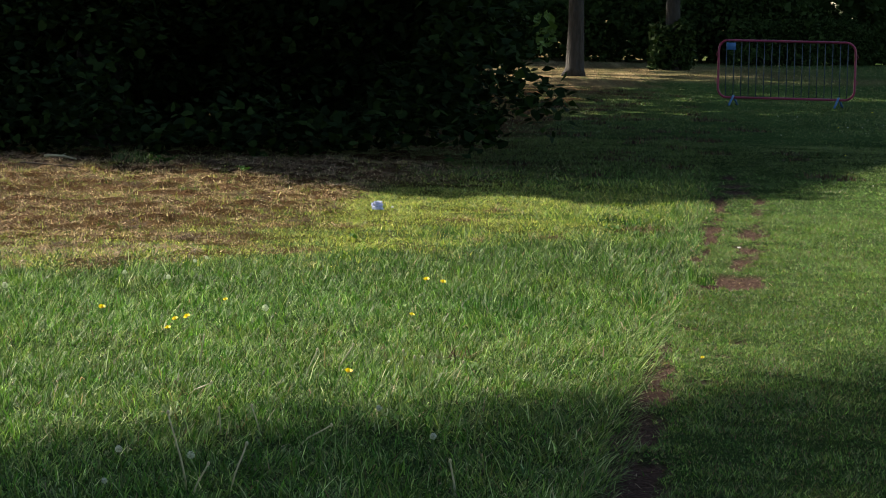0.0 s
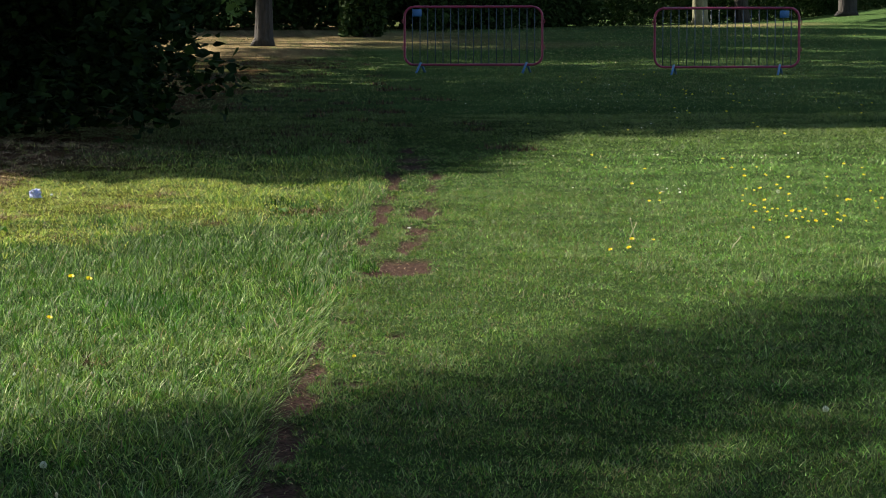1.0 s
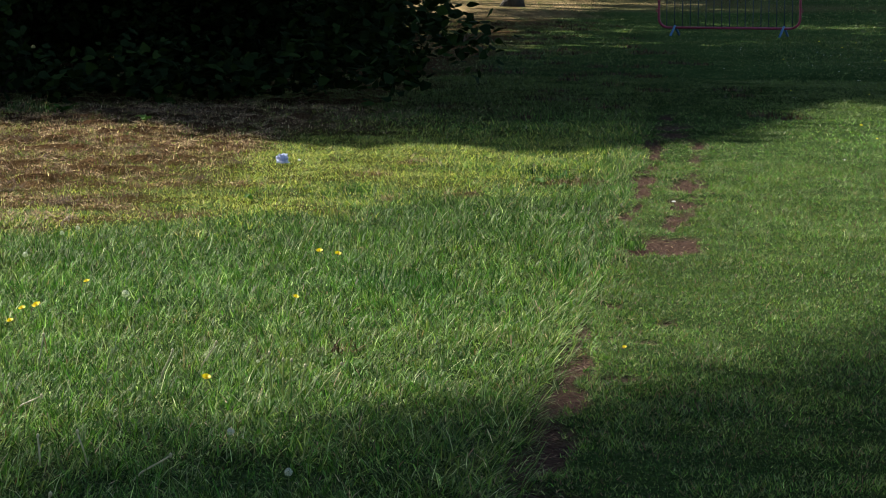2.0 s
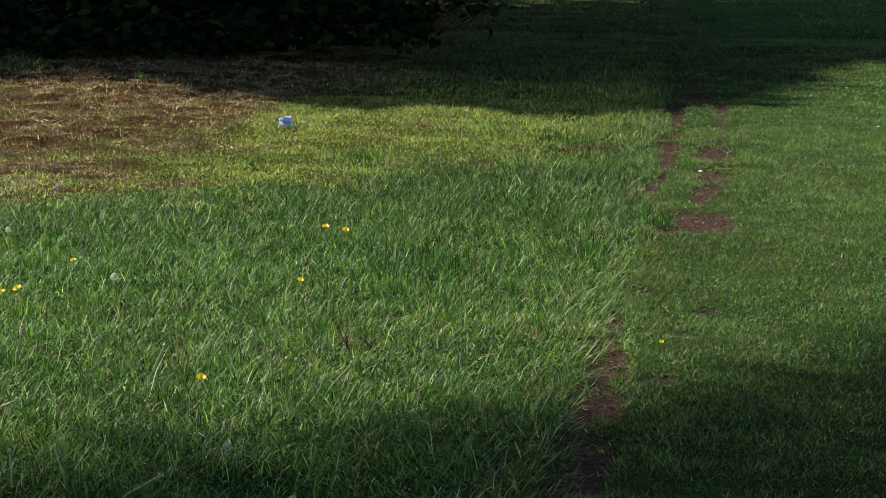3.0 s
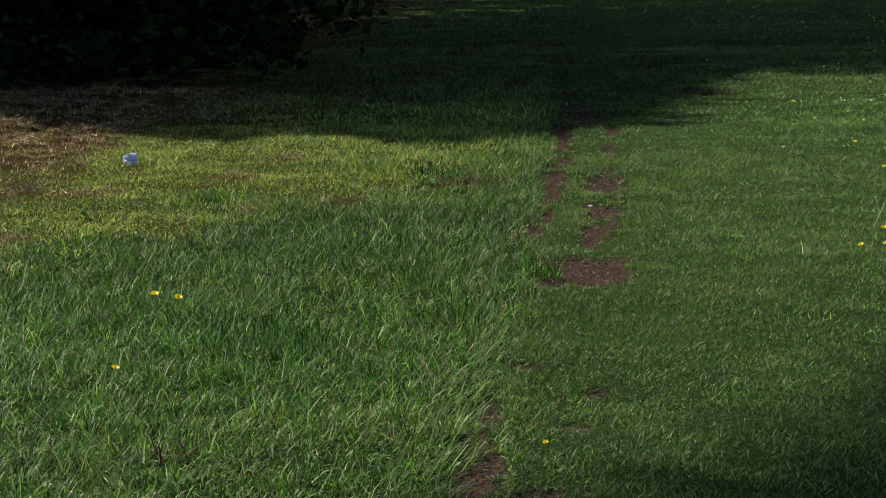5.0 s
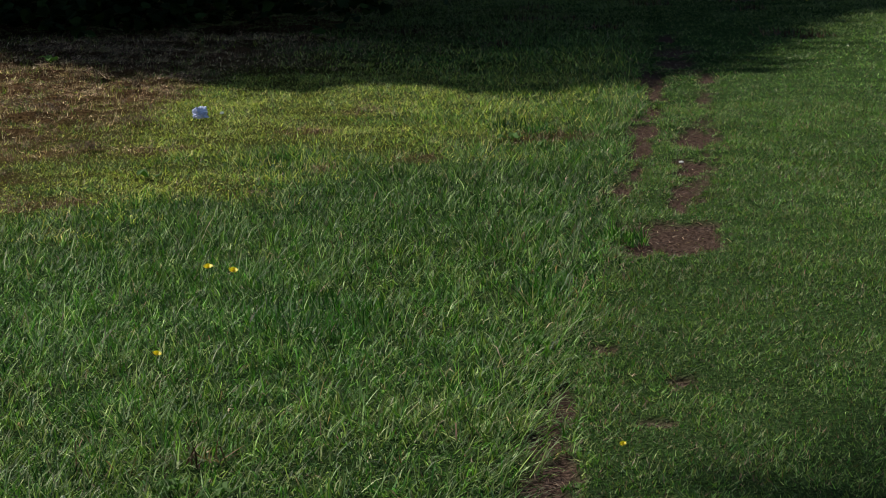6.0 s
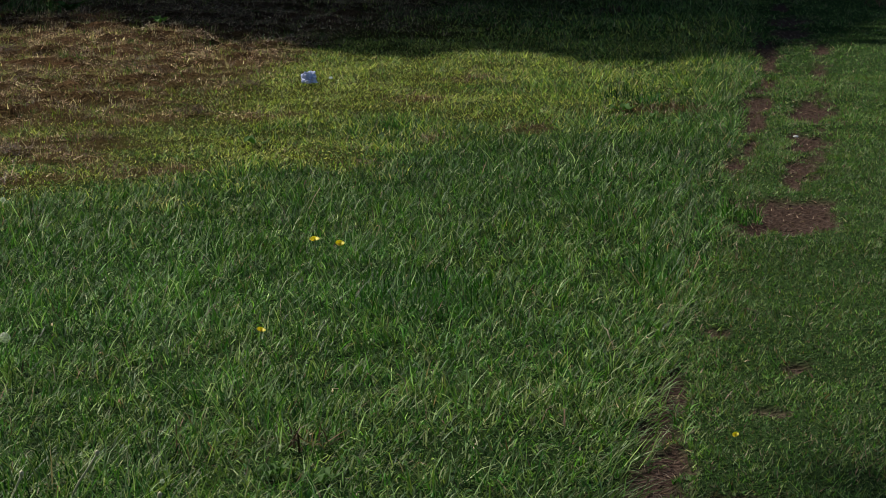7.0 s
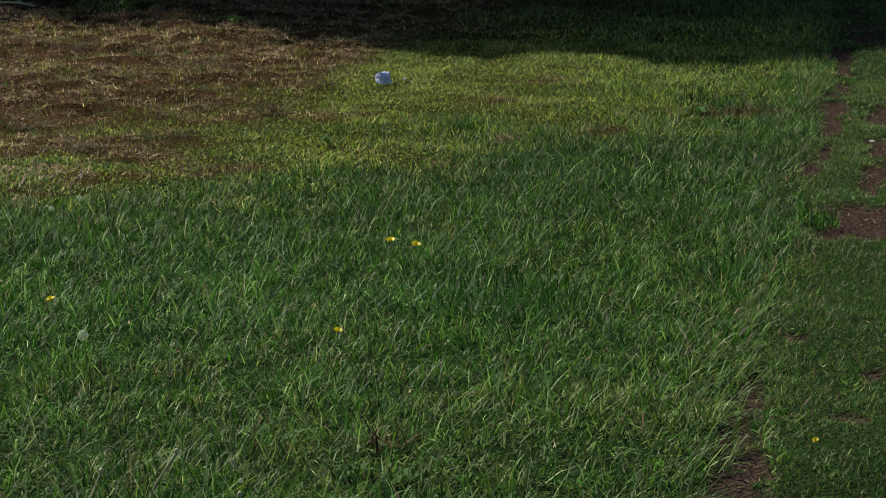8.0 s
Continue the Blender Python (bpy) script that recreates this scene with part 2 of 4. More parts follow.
def cover_colour(x, y):
    soil, hay, yel = soil_cover(x, y)[..., None], hay_cover(x, y)[..., None], yellow_cover(x, y)[..., None]
    # dark turf base, with the shade between blades put into its colour
    turf = np.array((0.020, 0.036, 0.012)) * (0.8 + 0.4 * wave(x, y, 1.7)[..., None])
    turf = turf * (1 + 0.2 * smoothstep(0.0, 0.3, x - path_edge(y))[..., None])
    c = turf * (1 - yel) + np.array((0.035, 0.038, 0.010)) * yel
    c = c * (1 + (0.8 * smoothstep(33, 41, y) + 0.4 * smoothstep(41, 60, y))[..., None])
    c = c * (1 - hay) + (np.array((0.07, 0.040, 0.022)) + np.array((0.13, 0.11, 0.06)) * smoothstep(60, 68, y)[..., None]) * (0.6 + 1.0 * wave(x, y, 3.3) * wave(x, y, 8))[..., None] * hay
    return c * (1 - soil) + np.array((0.054, 0.036, 0.029)) * soil


def land(x, y):
    """Height of the ground: nearly level, softly uneven, the path a little trodden in, a bank far off."""
    h = (wave(x, y, 0.35) - 0.5) * 0.05 + (wave(x, y, 1.4) - 0.5) * 0.018
    h = h * smoothstep(120, 40, y)
    h = h + smoothstep(0.45, 1.0, hay_cover(x, y)) * smoothstep(36, 31, y) * (0.025 * smoothstep(0.3, 0.8, wave(x, y, 4.3)) + 0.045 * smoothstep(0.35, 0.8, wave(x, y, 9)))
    h = h - 0.02 * soil_cover(x, y)
    return h + 0.5 * smoothstep(22, 30, x) * smoothstep(92, 114, y)


def ground():
    def steps(lo, hi, fine, far, grow):
        a = list(np.arange(lo, hi + fine, fine))
        s, up = fine, a[-1]
        while up < far:
            s *= grow
            up += s
            a.append(up)
        s, down, low = fine, a[0], []
        while down > -far:
            s *= grow
            down -= s
            low.append(down)
        return np.array(low[::-1] + a)
    xs, ys = steps(-5.2, 4.2, 0.08, 1800, 1.26), steps(9.5, 29, 0.1, 1800, 1.07)
    xs = np.concatenate([xs[xs < 0.35], np.arange(0.36, 2.7, 0.03), xs[xs > 2.71]])
    gx, gy = np.meshgrid(xs, ys)
    co = np.stack([gx, gy, land(gx, gy)], -1).reshape(-1, 3)
    w, h = len(xs), len(ys)
    i = (np.arange(h - 1)[:, None] * w + np.arange(w - 1)).ravel()
    tris = np.concatenate([np.stack([i, i + 1, i + w + 1], 1), np.stack([i, i + w + 1, i + w], 1)])
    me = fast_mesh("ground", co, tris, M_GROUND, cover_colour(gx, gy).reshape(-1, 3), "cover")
    me.polygons.foreach_set("use_smooth", [True] * len(me.polygons))
    return tagged(new("ground", me), "grassy park ground with worn bare earth path and brown stubble", "ground", kind="structure")


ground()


def blades(x, y, length, width, colour, lean=0.8, curl=1.2, segs=2, toward=None, lift=0.0, least=0.0):
    """Grass blades at x, y: arching tapering strips. lean: most tilt at the root; curl: most further bend, in radians."""
    n = len(x)
    # neighbours in a tuft lean much the same way
    ang = 4 * np.pi * wave(x, y, 3.1) + rng.normal(0, 1.9, n)
    if toward is not None:
        ang = toward + rng.normal(0, 0.5, n)
    t0, t1 = least + rng.random(n) * (lean - least), rng.random(n) ** 1.3 * curl
    ca, sa = np.cos(ang), np.sin(ang)
    face = ang + np.pi / 2 + rng.normal(0, 0.7, n)
    wx, wy = np.cos(face) * width / 2, np.sin(face) * width / 2
    px, py, pz = x.copy(), y.copy(), land(x, y) - 0.004 + lift
    low = pz + 0.006
    rows = []
    for k in range(segs + 1):
        f = 1 - 0.4 * k / segs
        if k < segs:
            rows += [np.stack([px - wx * f, py - wy * f, pz], 1), np.stack([px + wx * f, py + wy * f, pz], 1)]
            th = t0 + t1 * (k / max(1, segs - 1) if segs > 1 else 0.4)
            st = length / segs
            px, py, pz = px + ca * np.sin(th) * st, py + sa * np.sin(th) * st, np.maximum(pz + np.cos(th) * st, low)
        else:
            rows += [np.stack([px, py, pz], 1)]
    per = len(rows)
    co = np.stack(rows, 1).reshape(-1, 3)
    b = np.arange(n) * per
    tris = []
    for k in range(segs - 1):
        o = 2 * k
        tris += [np.stack([b + o, b + o + 1, b + o + 3], 1), np.stack([b + o, b + o + 3, b + o + 2], 1)]
    o = 2 * (segs - 1)
    tris += [np.stack([b + o, b + o + 1, b + o + 2], 1)]
    hues = np.repeat(colour * np.array((0.95, 0.92, 1.2)), per, 0)
    return co, np.concatenate(tris), hues


def scatter(y0, y1, density):
    """Points of the strip that the walk looks over, between two distances."""
    lo, hi = -0.19 * y1 - 0.4, 0.215 * y1 + 1.0
    blend = 0.09 * y1 if y0 > 30 else 0.3
    n = int((hi - lo) * (y1 - y0) * density)
    x, y = rng.uniform(lo, hi, n), rng.uniform(y0, y1, n) + blend * rng.uniform(-1, 1, n)
    keep = (x > -0.19 * y - 0.4) & (x < 0.215 * y + 1.0)
    return x[keep], y[keep]


GREENS = np.array([(0.028, 0.083, 0.010), (0.042, 0.112, 0.013), (0.060, 0.132, 0.016), (0.021, 0.063, 0.010), (0.14, 0.21, 0.05), (0.036, 0.099, 0.012), (0.09, 0.166, 0.024)])
OLIVES = np.array([(0.10, 0.155, 0.026), (0.13, 0.17, 0.035), (0.085, 0.14, 0.022), (0.16, 0.19, 0.05)])
PALES = np.array([(0.22, 0.28, 0.10), (0.26, 0.30, 0.12), (0.17, 0.25, 0.08)])
YELLOWS = np.array([(0.25, 0.31, 0.038), (0.34, 0.36, 0.048), (0.18, 0.26, 0.038), (0.42, 0.39, 0.09)])
STRAWS = np.array([(0.27, 0.185, 0.098), (0.175, 0.107, 0.056), (0.078, 0.048, 0.028), (0.36, 0.275, 0.155), (0.112, 0.072, 0.037), (0.145, 0.084, 0.045)])


def pick(table, n):
    return table[rng.integers(0, len(table), n)] * np.clip(rng.lognormal(-0.12, 0.5, (n, 1)), 0.25, 2.6)


def turf(name, y0, y1, density, segs, thick, label):
    x, y = scatter(y0, y1, density)
    soil, hay, yel = soil_cover(x, y), hay_cover(x, y), yellow_cover(x, y)
    keep = rng.random(len(x)) > np.maximum(soil * 0.97, 0.75 * hay * (y < 31))
    x, y, hay, yel, soil = x[keep], y[keep], hay[keep], yel[keep], soil[keep]
    n = len(x)
    side = x - path_edge(y)
    left = smoothstep(0.12, -0.12, side)
    short = smoothstep(-0.05, 0.1, side) * smoothstep(2.4, 0.9, side)
    clump = wave(x, y, 2.2) * 0.6 + wave(x, y, 7) * 0.4
    far = smoothstep(26, 34, y)
    h = 0.022 + 0.016 * clump
    h = h + left * (1 - 0.75 * yel) * (1 - far) * (0.012 + 0.032 * clump)
    h = h * (1 - 0.3 * short) * (1 - 0.1 * smoothstep(0, 0.2, side)) * (1 - 0.3 * yel) * (1 - hay * (0.75 - 0.6 * wave(x, y, 5)))
    h = 1.2 * h * rng.uniform(0.5, 1.35, n) * (0.5 + 1.0 * wave(x, y, 5.5))
    tone = 0.5 + 0.35 * wave(x, y, 0.9) + 0.45 * wave(x, y, 3.6) + 0.4 * wave(x, y, 9)
    c = pick(GREENS, n) * (tone * (1 + 0.65 * smoothstep(0.2, 1.4, side)))[:, None]
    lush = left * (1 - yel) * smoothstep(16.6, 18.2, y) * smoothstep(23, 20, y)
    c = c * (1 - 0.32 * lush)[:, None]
    pale = rng.random(n) < 0.3 * smoothstep(0.2, 1.2, side)
    c[pale] = pick(PALES, int(pale.sum())) * 0.6
    dry = rng.random(n) < 0.06 + 0.24 * short + 0.08 * (1 - left) + 0.22 * left * smoothstep(-1.3, -0.1, side) * smoothstep(18, 15, y) + 0.36 * left * smoothstep(0.45, 0.8, wave(x, y, 1.2) * 0.6 + wave(x, y, 6) * 0.4)
    c[dry] = pick(OLIVES, int(dry.sum()))
    y_sel = rng.random(n) < yel * (0.5 + 0.8 * wave(x, y, 1.9) * wave(x, y, 6) * 2)
    c[y_sel] = pick(YELLOWS, int(y_sel.sum()))
    s_sel = rng.random(n) < np.maximum(hay * 0.85, 0.025 + 0.04 * short + 0.08 * smoothstep(-0.35, 0, side) * left + 0.08 * yel * wave(x, y, 8))
    c[s_sel] = pick(STRAWS, int(s_sel.sum()))
    w = thick * rng.uniform(0.6, 1.3, n)
    tall = rng.random(n) < (0.015 + 0.03 * left) * (1 - hay) * (1 - far)
    h[tall] *= 1.35
    w[tall] *= 0.7
    c[tall] = pick(PALES, int(tall.sum())) * 1.2
    # trodden side: matted, most blades lying over; shade evens the tone further off
    mat_ = (1 - left) * smoothstep(60, 30, y)
    even = 0.75 * far[:, None]
    c = c * (1 - even) + c.mean(0) * even
    made, first = [], 0
    for sel, k in ((side < 0.1, segs), (side >= 0.1, 1)):
        t, m = tall[sel], mat_[sel]
        least = 0.6 * m + (0.3 * left * (1 - yel) + 0.45 * yel)[sel]
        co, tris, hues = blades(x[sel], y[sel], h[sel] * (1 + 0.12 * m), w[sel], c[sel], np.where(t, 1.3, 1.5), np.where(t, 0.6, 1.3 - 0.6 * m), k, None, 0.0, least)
        made.append((co, tris + first, hues))
        first += len(co)
    co, tris, hues = (np.concatenate(q) for q in zip(*made))
    ob = new(name, fast_mesh(name, co, tris, M_GRASS, hues))
    return tagged(ob, label, "grass", kind="stuff")


turf("near_grass", 9.2, 12.8, 4700, 2, 0.0040, "green tufted lawn grass, long beside a trodden path")
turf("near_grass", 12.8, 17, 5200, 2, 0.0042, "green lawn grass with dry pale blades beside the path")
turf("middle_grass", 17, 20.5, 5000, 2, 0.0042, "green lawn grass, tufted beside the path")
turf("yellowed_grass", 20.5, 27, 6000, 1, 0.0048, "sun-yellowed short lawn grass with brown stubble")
turf("further_grass", 27, 38, 1700, 1, 0.009, "short lawn grass in dappled tree shade")
turf("far_grass", 38, 62, 300, 1, 0.018, "short lawn grass around the crowd barriers")
turf("distant_grass", 62, 112, 40, 1, 0.045, "distant mown grass under trees")


def path_turf():
    """Short dense grass of the trodden strip beside the track."""
    n = 235000
    y = 9.4 + 14.6 * rng.random(n)
    x = path_edge(y) + 3.0 * rng.random(n) ** 1.2
    keep = (rng.random(n) > soil_cover(x, y)) & (x < 0.215 * y + 1.0)
    x, y = x[keep], y[keep]
    n = len(x)
    table = np.concatenate([GREENS, OLIVES, OLIVES * 0.7, PALES * 0.55, STRAWS[[1, 5]] * 0.8])
    c = table[rng.integers(0, len(table), n)] * rng.uniform(0.55, 1.4, (n, 1)) * (0.5 + 0.45 * wave(x, y, 1.3) + 0.5 * wave(x, y, 5) + 0.5 * wave(x, y, 12))[:, None]
    tuft = 0.6 + 0.8 * smoothstep(0.3, 0.75, wave(x, y, 4) * 0.5 + wave(x, y, 9) * 0.5)
    co, tris, hues = blades(x, y, rng.uniform(0.016, 0.034, n) * tuft, rng.uniform(0.0032, 0.0055, n), c, 1.5, 0.5, 1, None, 0.0, 0.35)
    return tagged(new("trodden_grass", fast_mesh("trodden_grass", co, tris, M_GRASS, hues)), "short trodden green grass along the worn path", "grass", kind="stuff")


path_turf()


def overhang():
    """Long pale blades that lie over the lip of the worn track."""
    n = 2400
    y = rng.uniform(9.4, 16.4, n)
    x = path_edge(y) - np.abs(rng.normal(0, 0.15, n)) - 0.02
    c = np.where(rng.random(n)[:, None] < 0.5, pick(PALES, n) * 0.8, pick(GREENS, n))
    co, tris, hues = blades(x, y, rng.uniform(0.045, 0.12, n), rng.uniform(0.0025, 0.0042, n), c, 1.3, 1.0, 3, -0.55, 0.0, 0.4)
    return tagged(new("overhanging_grass", fast_mesh("overhanging_grass", co, tris, M_GRASS, hues)), "pale grass blades lying over the worn track edge", "grass", kind="stuff")


overhang()


def mown_clumps():
    """Dark wilted clumps left by the mower in the tree shade."""
    m = 70
    cx, cy = rng.uniform(0.2, 3.4, m), rng.uniform(29.5, 62, m)
    k = 60
    n = m * k
    x = np.repeat(cx + cy * 0.012, k) + rng.normal(0, 0.10, n)
    y = np.repeat(cy, k) + rng.normal(0, 0.12, n)
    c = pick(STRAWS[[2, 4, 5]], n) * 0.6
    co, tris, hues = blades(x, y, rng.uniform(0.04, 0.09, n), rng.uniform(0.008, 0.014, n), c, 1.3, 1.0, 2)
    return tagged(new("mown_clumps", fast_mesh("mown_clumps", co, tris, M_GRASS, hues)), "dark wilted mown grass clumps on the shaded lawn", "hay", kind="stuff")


mown_clumps()


def path_litter():
    """Straw bits and crumbs trodden into the bare earth."""
    n = 10000
    y = rng.uniform(9.5, 30, n)
    x = path_edge(y) + rng.uniform(-0.1, 0.55, n)
    keep = rng.random(n) < 0.05 + 0.95 * soil_cover(x, y)
    x, y = x[keep], y[keep]
    n = len(x)
    c = np.where(rng.random(n)[:, None] < 0.4, pick(STRAWS, n) * 0.75, pick(STRAWS[[2, 5]], n) * 0.5)
    co, tris, hues = blades(x, y, rng.uniform(0.012, 0.045, n), rng.uniform(0.002, 0.005, n), c, 1.57, 0.0, 2, None, 0.012, 1.35)
    return tagged(new("path_litter", fast_mesh("path_litter", co, tris, M_GRASS, hues)), "dry straw bits and crumbs on the worn path", "litter", kind="stuff")


path_litter()


def cut_hay():
    """Loose cut stems lying every way on the stubble, thicker in small heaps."""
    n = 420000
    x, y = rng.uniform(-5.6, 0.4, n), rng.uniform(18, 31.2, n)
    heaped = wave(x * 0.7, y, 2.1) * 0.3 + wave(x, y, 6) * 0.4 + wave(x, y, 13) * 0.3
    hay = hay_cover(x, y)
    keep = (rng.random(n) < hay * (0.35 + 0.65 * hay) * (0.45 + 0.55 * smoothstep(0.3, 0.6, heaped))) & (x > -0.19 * y - 0.4)
    x, y, heaped, hay = x[keep], y[keep], heaped[keep], hay[keep]
    n = len(x)
    tone = smoothstep(0.3, 0.7, wave(x * 0.8, y, 2.4) * 0.25 + wave(x + 3.1, y, 8) * 0.4 + wave(x, y + 1.7, 17) * 0.35)
    c = pick(STRAWS, n) * (0.45 + 1.65 * tone + 0.5 * (1 - hay))[:, None]
    green = rng.random(n) < 0.07 + 0.35 * smoothstep(0.55, 0.75, wave(x, y, 1.4) * 0.5 + wave(x, y, 5) * 0.5)
    c[green] = pick(YELLOWS, int(green.sum())) * 0.6
    up = rng.random(n) < 0.4
    lift = 0.06 * smoothstep(0.42, 0.75, heaped) * rng.random(n) * ~up
    length = np.where(up, rng.uniform(0.015, 0.04, n), rng.uniform(0.02, 0.06, n))
    co, tris, hues = blades(x, y, length, rng.uniform(0.003, 0.006, n), c, np.where(up, 0.9, 1.56), 0.3, 1, rng.uniform(0, 2 * np.pi, n), lift, np.where(up, 0.1, 1.15))
    return tagged(new("cut_hay", fast_mesh("cut_hay", co, tris, M_GRASS, hues)), "brown cut grass stems lying loose on stubble", "hay", kind="stuff")


cut_hay()


def straw_tufts():
    """Short uncut tufts, dry or green, standing out of the stubble."""
    m = 2600
    cx, cy = rng.uniform(-5.4, 0.2, m), rng.uniform(18.6, 30.5, m)
    keep = (rng.random(m) < hay_cover(cx, cy)) & (cx > -0.19 * cy - 0.4)
    cx, cy = cx[keep], cy[keep]
    m, k = len(cx), 22
    n = m * k
    spread = np.repeat(rng.uniform(0.015, 0.05, m), k)
    x, y = np.repeat(cx, k) + rng.normal(0, 1, n) * spread, np.repeat(cy, k) + rng.normal(0, 1, n) * spread
    kind = np.repeat(rng.random(m), k)[:, None]
    light = np.repeat(rng.uniform(0.35, 1.3, m), k)[:, None]
    c = np.where(kind < 0.6, pick(STRAWS, n), np.where(kind < 0.85, pick(YELLOWS, n) * 0.7, pick(GREENS, n))) * light
    size = np.repeat(rng.uniform(0.5, 1.2, m), k)
    co, tris, hues = blades(x, y, rng.uniform(0.03, 0.07, n) * size, rng.uniform(0.003, 0.006, n), c, 1.2, 0.8, 1)
    return tagged(new("stubble_tufts", fast_mesh("stubble_tufts", co, tris, M_GRASS, hues)), "short straw and green tufts standing in the stubble", "grass", kind="stuff")


straw_tufts()


# ---- trees ----
def leaf_cloud(centres, size, flat=0.5, lobed=False, hang=0.0):
    """Leaves at centres (n,3), each a folded blade; lobed ones have a broad toothed outline."""
    n = len(centres)
    nx = rng.normal(0, 1, (n, 3))
    nx[:, 2] += flat * 2
    nx /= np.linalg.norm(nx, axis=1, keepdims=True)
    ax = rng.normal(0, 1, (n, 3))
    ax[:, 2] -= hang * 2
    ax -= (ax * nx).sum(1, keepdims=True) * nx
    ax /= np.linalg.norm(ax, axis=1, keepdims=True)
    sx = np.cross(nx, ax)
    s = (size * rng.uniform(0.6, 1.25, n))[:, None]
    if lobed:
        outline = [(0, 0), (0.42, -0.12), (0.55, 0.22), (0.40, 0.55), (0, 1.0), (-0.40, 0.55), (-0.55, 0.22), (-0.42, -0.12)]
    else:
        outline = [(0, 0), (0.33, 0.42), (0, 1.0), (-0.33, 0.42)]
    pts = [centres + s * (ax * (v - 0.4) + sx * u - nx * abs(u) * 0.35) for u, v in outline]
    k = len(outline)
    co = np.stack(pts, 1).reshape(-1, 3)
    b = np.arange(n) * k
    half = k // 2
    tris = [np.stack([b, b + i, b + i + 1], 1) for i in range(1, half)]
    tris += [np.stack([b, b + i, b + (i + 1) % k], 1) for i in range(half, k - 1)]
    return co, np.concatenate(tris)


def in_lobes(lobes, n, shell=0.2):
    """Points in the outer part of ellipsoid lobes (x, y, z, radius, flattening), clustered in sprays."""
    vol = np.array([l[3] ** 2 for l in lobes])
    which = rng.choice(len(lobes), n // 9, p=vol / vol.sum())
    d = rng.normal(0, 1, (len(which), 3))
    d /= np.linalg.norm(d, axis=1, keepdims=True)
    L = np.array([(*l, 0.8)[:5] for l in lobes])[which]
    r = L[:, 3] * (shell + (1 - shell) * rng.random(len(which)) ** 0.6)
    p = L[:, :3] + d * r[:, None] * np.stack([np.ones(len(r)), np.ones(len(r)), L[:, 4]], 1)
    p = np.repeat(p, 9, 0) + rng.normal(0, 1, (len(p) * 9, 3)) * np.maximum(np.repeat(L[:, 3], 9) * 0.09, 0.13)[:, None]
    return p[p[:, 2] > 0.04]


def tree(name, x, y, height, girth, lobes, leaves, size, mat, label, lean=(0, 0), crown_bits=None, clear=0.0, bark=None):
    base = tagged(new(name), label, "tree")
    base.location = (x, y, float(land(np.array(x), np.array(y))) - 0.03)
    bm, r = bmesh.new(), random.Random(int(x * 97 + y * 31))
    k = 9
    pts = [(lean[0] * t + r.uniform(-0.04, 0.04) * height * 0.03, lean[1] * t, height * 0.75 * t) for t in (i / k for i in range(k + 1))]
    rad = [girth * (1 - 0.75 * i / k) for i in range(k + 1)]
    pts.insert(1, (0.0, 0.0, 0.22))
    rad.insert(1, girth * 1.02)
    rad[0] = girth * 1.45
    tube(bm, pts, rad, 12, rough=0.07, seed=int(x * 13))
    part("trunk", bm, bark or M_BARK, base, "rough grey-brown bark")
    for lx, ly, lz, lr, *_ in lobes:
        bm = bmesh.new()
        a = Vector((lean[0] * 0.4, lean[1] * 0.4, min(lz * 0.55, height * 0.55)))
        b = Vector((lx - x, ly - y, lz))
        mid = (a + b) / 2 + Vector((r.uniform(-0.3, 0.3), r.uniform(-0.3, 0.3), 0.12 * (b - a).length))
        tube(bm, [a, (a * 2 + mid) / 3, mid, (mid + b * 2) / 3, b], [girth * 0.42, girth * 0.35, girth * 0.26, girth * 0.16, girth * 0.06], 7, rough=0.05)
        part("limb", bm, bark or M_BARK, base)
    p = in_lobes(lobes, leaves)
    if crown_bits is not None:
        p = np.concatenate([p, crown_bits])
    p = p[p[:, 2] > clear]
    co, tris = leaf_cloud(p - np.array(base.location), size)
    ob = new("crown", fast_mesh("crown", co, tris, mat))
    ob.parent = base
    return base


def cast(sx, sy, r, h, flat=0.8):
    """A crown lobe at height h whose shade falls at sx, sy."""
    c = 1 / math.tan(SUN_EL)
    return (sx + SUN_TO.x * c * h, sy + SUN_TO.y * c * h, h, r, flat)


# where the shade of the crowns ends on the lawn: the trees ahead, and those beside the walk
AHEAD_X = [-7, -4.4, -2, -1.5, -1.0, -0.4, 0.4, 0.9, 1.5, 2.0, 2.6, 3.0, 3.7, 4.4, 5.2, 6.8, 9, 13]
AHEAD_Y = [29.9, 29.5, 28.9, 28.1, 27.2, 26.6, 26.8, 25.8, 25.8, 26.0, 27.6, 29.2, 31.8, 34.0, 34.6, 34.4, 34.2, 35]
BESIDE_X = [-4, -1.6, -1.0, -0.5, 0.2, 0.6, 1.0, 1.5, 2.1, 2.8, 3.4, 5, 9]
BESIDE_Y = [7.6, 9.4, 9.9, 10.6, 11.1, 11.4, 11.9, 12.6, 13.7, 14.5, 15.2, 16.7, 20]


def edge_leaves(xs, ys, lo, hi, h0, h1, n, soft, deep):
    """Leaves of a crown's outer edge between x lo and hi of a shade line: few over the line, dense behind it. h0, h1: heights at both ends."""
    x = rng.uniform(lo, hi, n)
    q = rng.random(n)
    off = np.where(q < 0.3, soft * (np.sqrt(rng.random(n)) - 1), deep * rng.random(n))
    y = np.interp(x, xs, ys) + 0.6 * (wave(x, x * 0, 2.3) - 0.5)
    y = y + off if ys is AHEAD_Y else y - off
    h = h0 + (h1 - h0) * (x - lo) / (hi - lo) + rng.normal(0, 0.4, n)
    c = h / math.tan(SUN_EL)
    return np.stack([x + SUN_TO.x * c, y + SUN_TO.y * c, h], 1)


